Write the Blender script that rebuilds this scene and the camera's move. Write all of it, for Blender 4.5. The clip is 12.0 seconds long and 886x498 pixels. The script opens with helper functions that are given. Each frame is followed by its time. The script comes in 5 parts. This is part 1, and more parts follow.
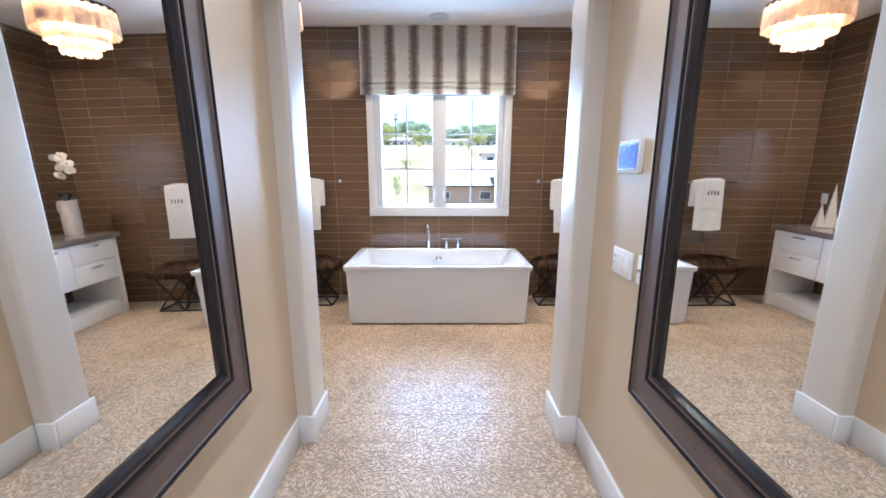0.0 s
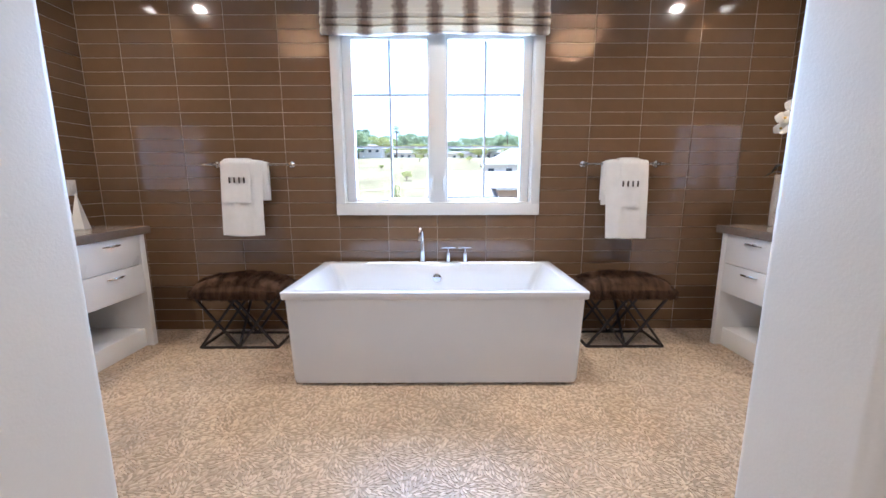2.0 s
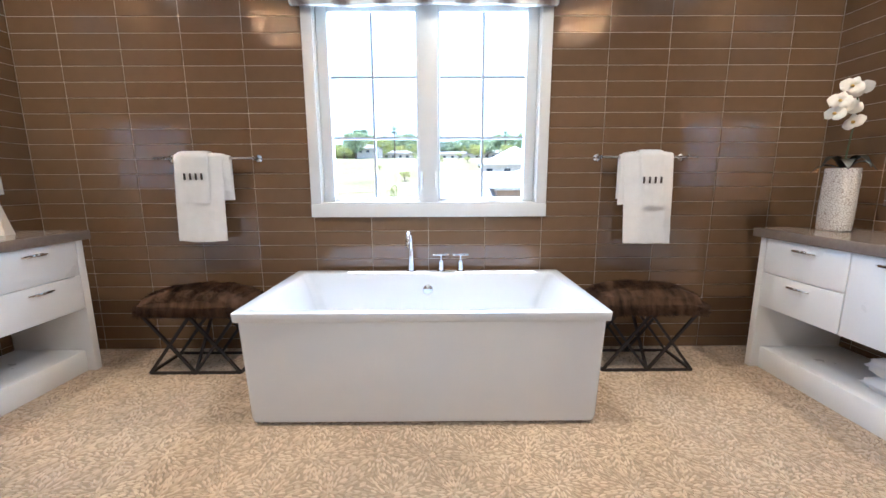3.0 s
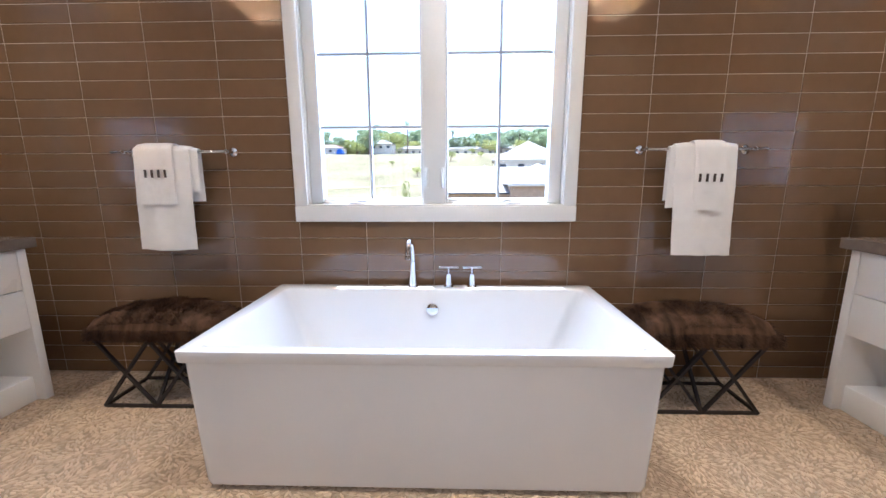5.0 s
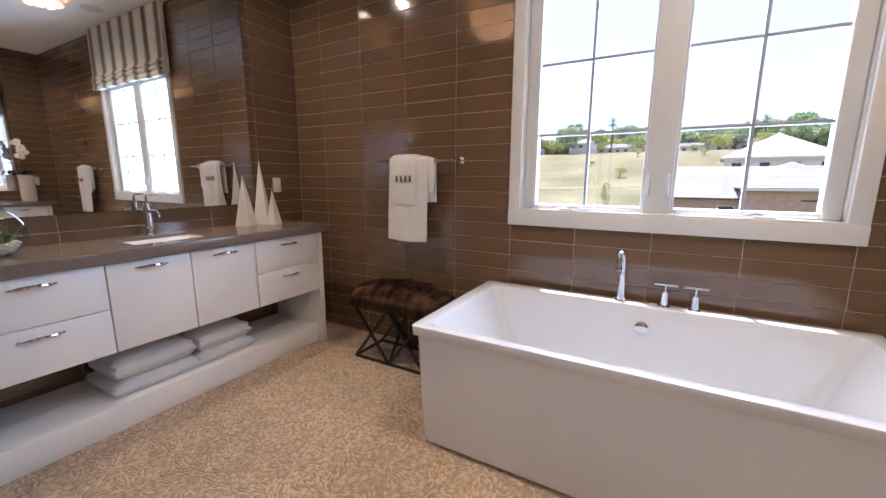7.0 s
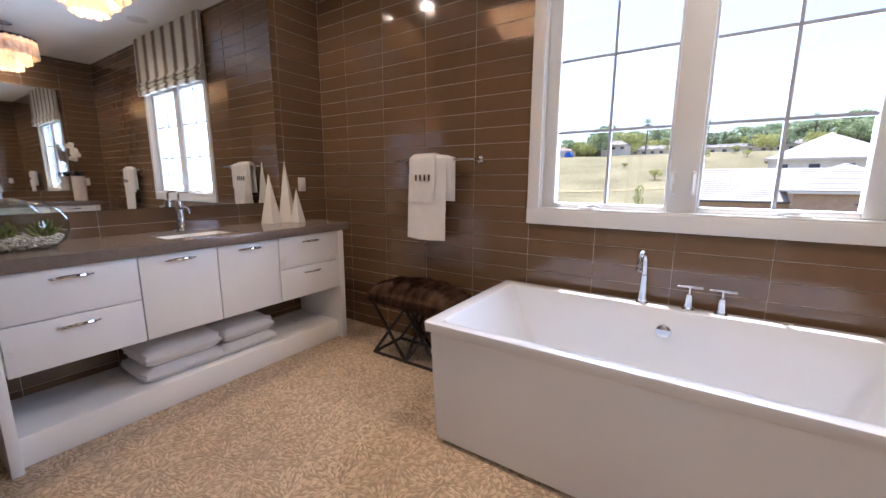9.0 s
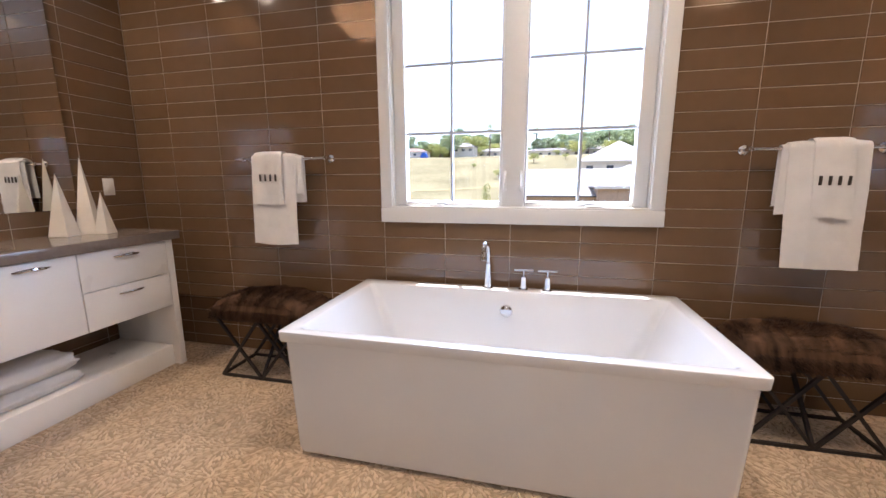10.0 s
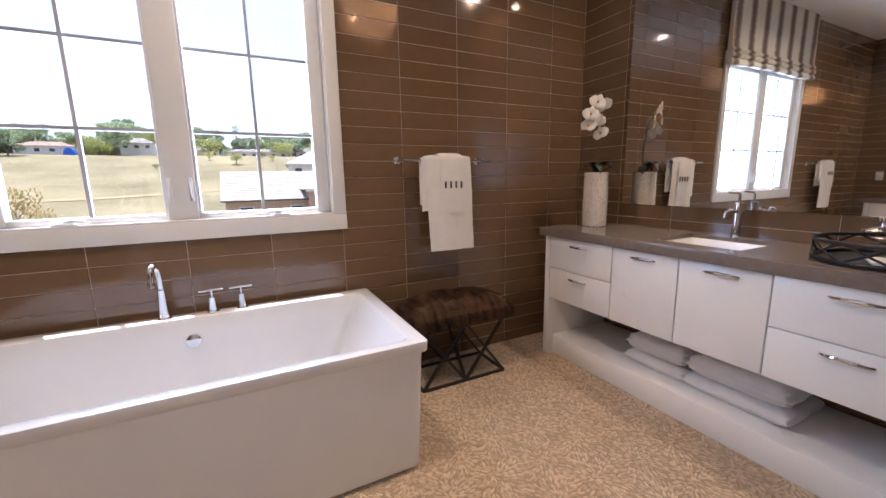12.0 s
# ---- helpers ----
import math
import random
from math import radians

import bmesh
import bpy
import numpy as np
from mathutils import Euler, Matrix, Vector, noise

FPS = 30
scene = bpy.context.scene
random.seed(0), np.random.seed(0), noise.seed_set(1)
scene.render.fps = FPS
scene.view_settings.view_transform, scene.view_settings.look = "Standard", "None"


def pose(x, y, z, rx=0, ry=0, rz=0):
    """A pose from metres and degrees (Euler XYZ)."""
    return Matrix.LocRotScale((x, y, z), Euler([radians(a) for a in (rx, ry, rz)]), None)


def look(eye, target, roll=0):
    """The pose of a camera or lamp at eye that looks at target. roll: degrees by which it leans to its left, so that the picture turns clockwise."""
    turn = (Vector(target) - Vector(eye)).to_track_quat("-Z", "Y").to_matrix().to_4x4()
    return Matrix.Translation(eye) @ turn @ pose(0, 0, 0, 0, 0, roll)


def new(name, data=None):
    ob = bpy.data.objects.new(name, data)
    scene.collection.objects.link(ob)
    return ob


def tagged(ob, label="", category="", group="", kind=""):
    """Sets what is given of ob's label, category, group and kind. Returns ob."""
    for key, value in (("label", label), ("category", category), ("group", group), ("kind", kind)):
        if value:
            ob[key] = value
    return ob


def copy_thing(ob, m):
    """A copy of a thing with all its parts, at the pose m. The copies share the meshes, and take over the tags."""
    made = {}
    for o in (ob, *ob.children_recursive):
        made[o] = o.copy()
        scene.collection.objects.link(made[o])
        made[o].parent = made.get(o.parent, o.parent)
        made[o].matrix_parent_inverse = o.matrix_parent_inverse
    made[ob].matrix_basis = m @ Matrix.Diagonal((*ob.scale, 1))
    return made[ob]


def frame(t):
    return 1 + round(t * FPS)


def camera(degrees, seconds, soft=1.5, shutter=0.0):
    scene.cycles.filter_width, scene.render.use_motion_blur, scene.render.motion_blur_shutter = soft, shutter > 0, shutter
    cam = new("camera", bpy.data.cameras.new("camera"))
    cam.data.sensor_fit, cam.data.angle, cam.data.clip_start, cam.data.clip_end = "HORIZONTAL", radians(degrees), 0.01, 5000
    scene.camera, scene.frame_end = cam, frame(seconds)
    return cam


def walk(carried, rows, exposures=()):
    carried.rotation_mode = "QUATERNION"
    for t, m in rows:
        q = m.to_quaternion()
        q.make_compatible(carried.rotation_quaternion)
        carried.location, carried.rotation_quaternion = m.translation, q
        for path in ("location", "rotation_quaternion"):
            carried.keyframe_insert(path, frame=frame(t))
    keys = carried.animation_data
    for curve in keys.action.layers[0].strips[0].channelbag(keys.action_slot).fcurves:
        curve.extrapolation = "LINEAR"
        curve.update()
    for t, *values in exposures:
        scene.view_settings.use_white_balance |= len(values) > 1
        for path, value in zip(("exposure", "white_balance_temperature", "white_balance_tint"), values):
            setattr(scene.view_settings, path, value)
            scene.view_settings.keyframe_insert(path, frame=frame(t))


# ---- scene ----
cam = camera(97.8, 12.0)
PATH = [
    (0, (0.028, -4.631, 1.546), (0.035, -2.673, 1.141), 0.1),
    (0.5, (0.022, -4.232, 1.511), (0.018, -2.275, 1.102), -0.2),
    (1, (0.04, -3.878, 1.456), (0.028, -1.92, 1.049), -0.2),
    (1.5, (0.068, -3.519, 1.341), (0.064, -1.554, 0.971), -0.1),
    (2, (0.038, -3.203, 1.263), (0.04, -1.232, 0.921), -0.1),
    (2.5, (0.027, -2.993, 1.251), (0.032, -1.023, 0.909), -0.1),
    (3, (0.085, -2.768, 1.236), (0.095, -0.798, 0.896), -0.2),
    (3.2, (0.108, -2.698, 1.235), (0.116, -0.728, 0.893), -0.2),
    (4.8, (0.096, -2.313, 1.24), (0.109, -0.346, 0.877), -0.1),
    (5, (0.114, -2.307, 1.25), (0.059, -0.34, 0.888), -0.2),
    (5.5, (0.091, -2.33, 1.259), (-0.197, -0.385, 0.897), -0.0),
    (6, (0.074, -2.353, 1.267), (-0.491, -0.468, 0.909), 0.1),
    (6.5, (0.035, -2.38, 1.266), (-0.76, -0.579, 0.915), 0.1),
    (7, (0.029, -2.393, 1.283), (-0.938, -0.679, 0.924), 0.2),
    (7.2, (0.03, -2.404, 1.29), (-0.987, -0.72, 0.928), 0.2),
    (8.8, (0.103, -2.366, 1.262), (-1.049, -0.769, 0.91), 0.4),
    (9, (0.088, -2.363, 1.258), (-1.001, -0.721, 0.911), 0.2),
    (9.5, (0.121, -2.358, 1.255), (-0.723, -0.578, 0.91), -0.0),
    (10, (0.136, -2.365, 1.255), (-0.32, -0.449, 0.907), -0.3),
    (10.5, (0.192, -2.367, 1.256), (0.13, -0.398, 0.91), -0.7),
    (11, (0.227, -2.383, 1.257), (0.548, -0.439, 0.914), -0.8),
    (11.5, (0.264, -2.391, 1.267), (0.918, -0.532, 0.926), -1.0),
    (12, (0.286, -2.382, 1.278), (1.176, -0.626, 0.926), -1.0),
]
EXPO = [(0.0, 2.18, 4820, 13), (1.0, 2.06, 4890, 12), (2.0, 2.10, 4770, 13), (3.0, 2.27, 4770, 9), (5.0, 2.07, 4880, 14), (6.5, 1.65, 5340, 19), (7.2, 1.56, 5340, 19), (8.8, 1.56, 5340, 20), (9.5, 1.61, 5340, 18), (10.5, 1.95, 5580, 20), (11.0, 1.87, 5380, 16), (12.0, 1.55, 5510, 22)]
walk(cam, [(t, look(eye, target, roll)) for t, eye, target, roll in PATH], EXPO)

# ---------- daylight ----------
world = bpy.data.worlds.new("sky")
scene.world = world
world.use_nodes = True
wn = world.node_tree.nodes
sky = wn.new("ShaderNodeTexSky")
sky.sky_type, sky.sun_disc = "NISHITA", False
sky.sun_elevation, sky.sun_rotation = radians(79), radians(-24)
sky.air_density, sky.dust_density = 1.0, 3.5
wn["Background"].inputs[1].default_value = 0.145
world.node_tree.links.new(sky.outputs[0], wn["Background"].inputs[0])
sun = new("sun", bpy.data.lights.new("sun", "SUN"))
sun.data.energy, sun.data.angle, sun.data.color = 4.5, radians(0.6), (1, 0.91, 0.78)
sun.matrix_world = look((-0.7, 1.42, 9), (0, 0, 0))


def lamp(name, kind, at, watts, colour, size=0.1, down=True):
    ob = new(name, bpy.data.lights.new(name, kind))
    ob.data.energy, ob.data.color = watts, colour
    if kind == "AREA":
        ob.data.shape, ob.data.size = "DISK", size
        ob.data.spread = radians(150)
    else:
        ob.data.shadow_soft_size = size
    ob.location = at
    return ob


WARM = (1.0, 0.76, 0.48)
ROOM_X, CEIL, FRONT, HALL_X, HALL_Y, JAMB_X = 2.76, 3.07, -2.41, 0.795, -2.66, 0.71
HALL_END = -7.2
CHAND_X, CHAND_Y = {-1: -1.43, 1: 1.41}, -1.14
HALL_W = {-1: 0.795, 1: 0.812}
for sx in (-1, 1):
    lamp("downlight_lamp", "AREA", (sx * 2.5, -1.22, CEIL - 0.02), 6, WARM, 0.07)
    lamp("chandelier_lamp", "POINT", (CHAND_X[sx], CHAND_Y, 2.85), 23, (1.0, 0.67, 0.37), 0.04)
lamp("downlight_lamp", "AREA", (0.2, -1.13, CEIL - 0.02), 6, WARM, 0.07)
# skylight in the window opening, just outside the glass
skylight = lamp("window_skylight", "AREA", (0, 0.115, 1.74), 17, (0.70, 0.85, 1.0), 1.34)
skylight.data.shape, skylight.data.size_y, skylight.data.spread = "RECTANGLE", 1.22, radians(158)
skylight.matrix_world = look((0, 0.115, 1.74), (0, -3, 1.74))
# unseen fill lamps, added to brighten the passage and the tub front
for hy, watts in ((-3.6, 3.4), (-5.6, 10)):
    lamp("hall_fill_lamp", "AREA", (0, hy, 2.78), watts, (1.0, 0.93, 0.85), 0.12)

# ---------- materials ----------


def nodes_of(name):
    m = bpy.data.materials.new(name)
    m.use_nodes = True
    return m, m.node_tree.nodes, m.node_tree.links, m.node_tree.nodes["Principled BSDF"]


def surface(name, colour, rough=0.5, metal=0.0, vary=0.08, scale=8.0, fine=90.0, bump=0.1, depth=0.002, spec=0.5, coat=0.0, second=None, rough_vary=0.08):
    """A painted, stone, wood or metal surface with broad tone variation, fine grain and relief."""
    m, n, l, b = nodes_of(name)
    tc = n.new("ShaderNodeTexCoord")
    broad, grain = n.new("ShaderNodeTexNoise"), n.new("ShaderNodeTexNoise")
    broad.inputs["Scale"].default_value, broad.inputs["Detail"].default_value = scale, 4
    grain.inputs["Scale"].default_value, grain.inputs["Detail"].default_value = fine, 5
    l.new(tc.outputs["Object"], broad.inputs["Vector"])
    l.new(tc.outputs["Object"], grain.inputs["Vector"])
    add = n.new("ShaderNodeMath")
    add.operation = "MULTIPLY_ADD"
    add.inputs[1].default_value = 0.35
    l.new(grain.outputs["Fac"], add.inputs[0])
    half = n.new("ShaderNodeMath")
    half.operation = "MULTIPLY"
    half.inputs[1].default_value = 0.65
    l.new(broad.outputs["Fac"], half.inputs[0])
    l.new(half.outputs[0], add.inputs[2])
    ramp = n.new("ShaderNodeValToRGB")
    low = tuple(c * (1 - vary) for c in colour)
    high = second or tuple(min(1, c * (1 + vary)) for c in colour)
    ramp.color_ramp.elements[0].position, ramp.color_ramp.elements[0].color = 0.3, (*low, 1)
    ramp.color_ramp.elements[1].position, ramp.color_ramp.elements[1].color = 0.7, (*high, 1)
    l.new(add.outputs[0], ramp.inputs[0])
    l.new(ramp.outputs[0], b.inputs["Base Color"])
    rr = n.new("ShaderNodeMapRange")
    rr.inputs["To Min"].default_value, rr.inputs["To Max"].default_value = max(0.02, rough - rough_vary), min(1, rough + rough_vary)
    l.new(broad.outputs["Fac"], rr.inputs["Value"])
    l.new(rr.outputs[0], b.inputs["Roughness"])
    b.inputs["Metallic"].default_value = metal
    b.inputs["Specular IOR Level"].default_value = spec
    b.inputs["Coat Weight"].default_value = coat
    if bump:
        bp = n.new("ShaderNodeBump")
        bp.inputs["Strength"].default_value, bp.inputs["Distance"].default_value = bump, depth
        l.new(grain.outputs["Fac"], bp.inputs["Height"])
        l.new(bp.outputs[0], b.inputs["Normal"])
    return m


def tile_material():
    m, n, l, b = nodes_of("glazed_tile")
    info, tc = n.new("ShaderNodeObjectInfo"), n.new("ShaderNodeTexCoord")
    geo = n.new("ShaderNodeNewGeometry")
    mix = n.new("ShaderNodeMath")
    mix.operation = "ADD"
    l.new(info.outputs["Random"], mix.inputs[0])
    l.new(geo.outputs["Random Per Island"], mix.inputs[1])
    frac = n.new("ShaderNodeMath")
    frac.operation = "FRACT"
    l.new(mix.outputs[0], frac.inputs[0])
    ramp = n.new("ShaderNodeValToRGB")
    ramp.color_ramp.elements[0].color = (0.148, 0.089, 0.046, 1)
    ramp.color_ramp.elements[1].color = (0.164, 0.100, 0.054, 1)
    l.new(frac.outputs[0], ramp.inputs[0])
    pos = n.new("ShaderNodeNewGeometry")
    cloud = n.new("ShaderNodeTexNoise")
    cloud.inputs["Scale"].default_value, cloud.inputs["Detail"].default_value = 14, 3
    l.new(pos.outputs["Position"], cloud.inputs["Vector"])
    mul = n.new("ShaderNodeMixRGB")
    mul.blend_type = "OVERLAY"
    mul.inputs[0].default_value = 0.12
    l.new(ramp.outputs[0], mul.inputs[1])
    l.new(cloud.outputs["Fac"], mul.inputs[2])
    l.new(mul.outputs[0], b.inputs["Base Color"])
    b.inputs["Roughness"].default_value = 0.085
    b.inputs["Specular IOR Level"].default_value = 0.85
    wave = n.new("ShaderNodeTexNoise")
    wave.inputs["Scale"].default_value, wave.inputs["Detail"].default_value = 5.0, 1.5
    l.new(pos.outputs["Position"], wave.inputs["Vector"])
    bp = n.new("ShaderNodeBump")
    bp.inputs["Strength"].default_value, bp.inputs["Distance"].default_value = 0.07, 0.01
    l.new(wave.outputs["Fac"], bp.inputs["Height"])
    l.new(bp.outputs[0], b.inputs["Normal"])
    return m


def petal_material():
    m, n, l, b = nodes_of("pebble_petal")
    geo, info = n.new("ShaderNodeNewGeometry"), n.new("ShaderNodeObjectInfo")
    add = n.new("ShaderNodeMath")
    add.operation = "ADD"
    l.new(geo.outputs["Random Per Island"], add.inputs[0])
    l.new(info.outputs["Random"], add.inputs[1])
    fr = n.new("ShaderNodeMath")
    fr.operation = "FRACT"
    l.new(add.outputs[0], fr.inputs[0])
    ramp = n.new("ShaderNodeValToRGB")
    ramp.color_ramp.elements[0].color = (0.40, 0.303, 0.197, 1)
    ramp.color_ramp.elements[1].color = (0.62, 0.492, 0.345, 1)
    l.new(fr.outputs[0], ramp.inputs[0])
    cloud = n.new("ShaderNodeTexNoise")
    cloud.inputs["Scale"].default_value, cloud.inputs["Detail"].default_value = 2.2, 5
    l.new(geo.outputs["Position"], cloud.inputs["Vector"])
    mul = n.new("ShaderNodeMixRGB")
    mul.blend_type = "OVERLAY"
    mul.inputs[0].default_value = 0.3
    l.new(ramp.outputs[0], mul.inputs[1])
    l.new(cloud.outputs["Fac"], mul.inputs[2])
    l.new(mul.outputs[0], b.inputs["Base Color"])
    rr = n.new("ShaderNodeMapRange")
    rr.inputs["To Min"].default_value, rr.inputs["To Max"].default_value = 0.24, 0.42
    l.new(cloud.outputs["Fac"], rr.inputs["Value"])
    l.new(rr.outputs[0], b.inputs["Roughness"])
    b.inputs["Coat Weight"].default_value, b.inputs["Coat Roughness"].default_value = 0.6, 0.40
    return m


def pane_material(name, tint=(1, 1, 1), ior=1.45):
    """Thin clear glass: mirror gloss by Fresnel, otherwise clear."""
    m, n, l, b = nodes_of(name)
    n.remove(b)
    out = n["Material Output"]
    face, clear, gloss, mix = n.new("ShaderNodeLayerWeight"), n.new("ShaderNodeBsdfTransparent"), n.new("ShaderNodeBsdfGlossy"), n.new("ShaderNodeMixShader")
    face.inputs[0].default_value = 0.5
    power, fres = n.new("ShaderNodeMath"), n.new("ShaderNodeMath")
    power.operation, power.inputs[1].default_value = "POWER", 5
    f0 = ((ior - 1) / (ior + 1)) ** 2
    fres.operation, fres.inputs[1].default_value, fres.inputs[2].default_value = "MULTIPLY_ADD", 1 - f0, f0
    l.new(face.outputs["Facing"], power.inputs[0])
    l.new(power.outputs[0], fres.inputs[0])
    clear.inputs[0].default_value = (*tint, 1)
    gloss.inputs["Roughness"].default_value = 0.02
    l.new(fres.outputs[0], mix.inputs[0])
    l.new(clear.outputs[0], mix.inputs[1])
    l.new(gloss.outputs[0], mix.inputs[2])
    l.new(mix.outputs[0], out.inputs[0])
    return m


def shade_material():
    """Cream cloth with broad brown ikat stripes."""
    m, n, l, b = nodes_of("striped_cloth")
    tc, sep = n.new("ShaderNodeTexCoord"), n.new("ShaderNodeSeparateXYZ")
    l.new(tc.outputs["Object"], sep.inputs[0])
    edge = n.new("ShaderNodeTexNoise")
    edge.inputs["Scale"].default_value, edge.inputs["Detail"].default_value = 26, 3
    mp = n.new("ShaderNodeMapping")
    mp.inputs["Scale"].default_value = (0.6, 0.2, 1.5)
    l.new(tc.outputs["Object"], mp.inputs[0])
    l.new(mp.outputs[0], edge.inputs["Vector"])
    jag = n.new("ShaderNodeMath")
    jag.operation = "MULTIPLY_ADD"
    jag.inputs[1].default_value = 0.05
    l.new(edge.outputs["Fac"], jag.inputs[0])
    l.new(sep.outputs[0], jag.inputs[2])
    sh = n.new("ShaderNodeMath")
    sh.operation = "ADD"
    sh.inputs[1].default_value = 10 * 0.2625 + 0.2625 / 2 - 0.025
    l.new(jag.outputs[0], sh.inputs[0])
    md = n.new("ShaderNodeMath")
    md.operation = "MODULO"
    md.inputs[1].default_value = 0.2625
    l.new(sh.outputs[0], md.inputs[0])
    sub = n.new("ShaderNodeMath")
    sub.operation = "SUBTRACT"
    sub.inputs[1].default_value = 0.2625 / 2
    l.new(md.outputs[0], sub.inputs[0])
    ab = n.new("ShaderNodeMath")
    ab.operation = "ABSOLUTE"
    l.new(sub.outputs[0], ab.inputs[0])
    nm = n.new("ShaderNodeMath")
    nm.operation = "DIVIDE"
    nm.inputs[1].default_value = 0.2625 / 2
    l.new(ab.outputs[0], nm.inputs[0])
    ramp = n.new("ShaderNodeValToRGB")
    e = ramp.color_ramp.elements
    e[0].position, e[0].color = 0.14, (0.25, 0.19, 0.15, 1)
    e[1].position, e[1].color = 0.52, (0.90, 0.87, 0.77, 1)
    for p, c in ((0.22, (0.38, 0.31, 0.25)), (0.36, (0.50, 0.42, 0.34)), (0.44, (0.74, 0.68, 0.58))):
        x = e.new(p)
        x.color = (*c, 1)
    l.new(nm.outputs[0], ramp.inputs[0])
    l.new(ramp.outputs[0], b.inputs["Base Color"])
    b.inputs["Roughness"].default_value = 0.9
    weave = n.new("ShaderNodeTexNoise")
    weave.inputs["Scale"].default_value = 420
    l.new(tc.outputs["Object"], weave.inputs["Vector"])
    bp = n.new("ShaderNodeBump")
    bp.inputs["Strength"].default_value, bp.inputs["Distance"].default_value = 0.4, 0.001
    l.new(weave.outputs["Fac"], bp.inputs["Height"])
    l.new(bp.outputs[0], b.inputs["Normal"])
    back = n.new("ShaderNodeBsdfTranslucent")
    l.new(ramp.outputs[0], back.inputs[0])
    mix = n.new("ShaderNodeMixShader")
    mix.inputs[0].default_value = 0.32
    l.new(b.outputs[0], mix.inputs[1])
    l.new(back.outputs[0], mix.inputs[2])
    l.new(mix.outputs[0], n["Material Output"].inputs[0])
    return m


def glow_material(name, colour, strength):
    m, n, l, b = nodes_of(name)
    b.inputs["Base Color"].default_value = (*[0.05 * c for c in colour], 1)
    b.inputs["Specular IOR Level"].default_value = 0.1
    b.inputs["Roughness"].default_value = 0.25
    b.inputs["Emission Color"].default_value = (*colour, 1)
    b.inputs["Emission Strength"].default_value = strength
    return m


def capiz_material():
    m, n, l, b = nodes_of("capiz_shell")
    tc, noi = n.new("ShaderNodeTexCoord"), n.new("ShaderNodeTexNoise")
    noi.inputs["Scale"].default_value, noi.inputs["Detail"].default_value = 30, 4
    geo = n.new("ShaderNodeNewGeometry")
    l.new(geo.outputs["Position"], noi.inputs["Vector"])
    ramp = n.new("ShaderNodeValToRGB")
    ramp.color_ramp.elements[0].position, ramp.color_ramp.elements[0].color = 0.3, (0.66, 0.56, 0.45, 1)
    ramp.color_ramp.elements[1].position, ramp.color_ramp.elements[1].color = 0.7, (0.86, 0.78, 0.68, 1)
    l.new(noi.outputs["Fac"], ramp.inputs[0])
    l.new(ramp.outputs[0], b.inputs["Base Color"])
    b.inputs["Roughness"].default_value = 0.25
    tr = n.new("ShaderNodeBsdfTranslucent")
    l.new(ramp.outputs[0], tr.inputs[0])
    mix = n.new("ShaderNodeMixShader")
    mix.inputs[0].default_value = 0.52
    l.new(b.outputs[0], mix.inputs[1])
    l.new(tr.outputs[0], mix.inputs[2])
    l.new(mix.outputs[0], n["Material Output"].inputs[0])
    return m


def fur_material():
    m, n, l, b = nodes_of("brown_fur")
    geo, noi = n.new("ShaderNodeNewGeometry"), n.new("ShaderNodeTexNoise")
    noi.inputs["Scale"].default_value, noi.inputs["Detail"].default_value = 9, 2
    mp = n.new("ShaderNodeMapping")
    mp.inputs["Scale"].default_value = (2.6, 0.8, 0.6)
    l.new(geo.outputs["Position"], mp.inputs[0])
    l.new(mp.outputs[0], noi.inputs["Vector"])
    add = n.new("ShaderNodeMath")
    add.operation = "MULTIPLY_ADD"
    add.inputs[1].default_value = 0.22
    l.new(geo.outputs["Random Per Island"], add.inputs[0])
    l.new(noi.outputs["Fac"], add.inputs[2])
    ramp = n.new("ShaderNodeValToRGB")
    ramp.color_ramp.elements[0].position, ramp.color_ramp.elements[0].color = 0.40, (0.006, 0.0035, 0.0025, 1)
    ramp.color_ramp.elements[1].position, ramp.color_ramp.elements[1].color = 0.9, (0.108, 0.058, 0.031, 1)
    l.new(add.outputs[0], ramp.inputs[0])
    l.new(ramp.outputs[0], b.inputs["Base Color"])
    b.inputs["Roughness"].default_value = 0.75
    b.inputs["Specular IOR Level"].default_value = 0.12
    return m


def foliage_material(name, dark, light):
    m, n, l, b = nodes_of(name)
    geo, info = n.new("ShaderNodeNewGeometry"), n.new("ShaderNodeObjectInfo")
    add = n.new("ShaderNodeMath")
    add.operation = "MULTIPLY_ADD"
    add.inputs[1].default_value = 0.6
    l.new(info.outputs["Random"], add.inputs[0])
    hf = n.new("ShaderNodeMath")
    hf.operation = "MULTIPLY"
    hf.inputs[1].default_value = 0.5
    l.new(geo.outputs["Random Per Island"], hf.inputs[0])
    l.new(hf.outputs[0], add.inputs[2])
    ramp = n.new("ShaderNodeValToRGB")
    ramp.color_ramp.elements[0].color, ramp.color_ramp.elements[1].color = (*dark, 1), (*light, 1)
    l.new(add.outputs[0], ramp.inputs[0])
    l.new(ramp.outputs[0], b.inputs["Base Color"])
    b.inputs["Roughness"].default_value = 0.6
    thin, mix = n.new("ShaderNodeBsdfTranslucent"), n.new("ShaderNodeMixShader")
    mix.inputs[0].default_value = 0.45
    l.new(ramp.outputs[0], thin.inputs[0])
    l.new(b.outputs[0], mix.inputs[1])
    l.new(thin.outputs[0], mix.inputs[2])
    l.new(mix.outputs[0], n["Material Output"].inputs[0])
    return m


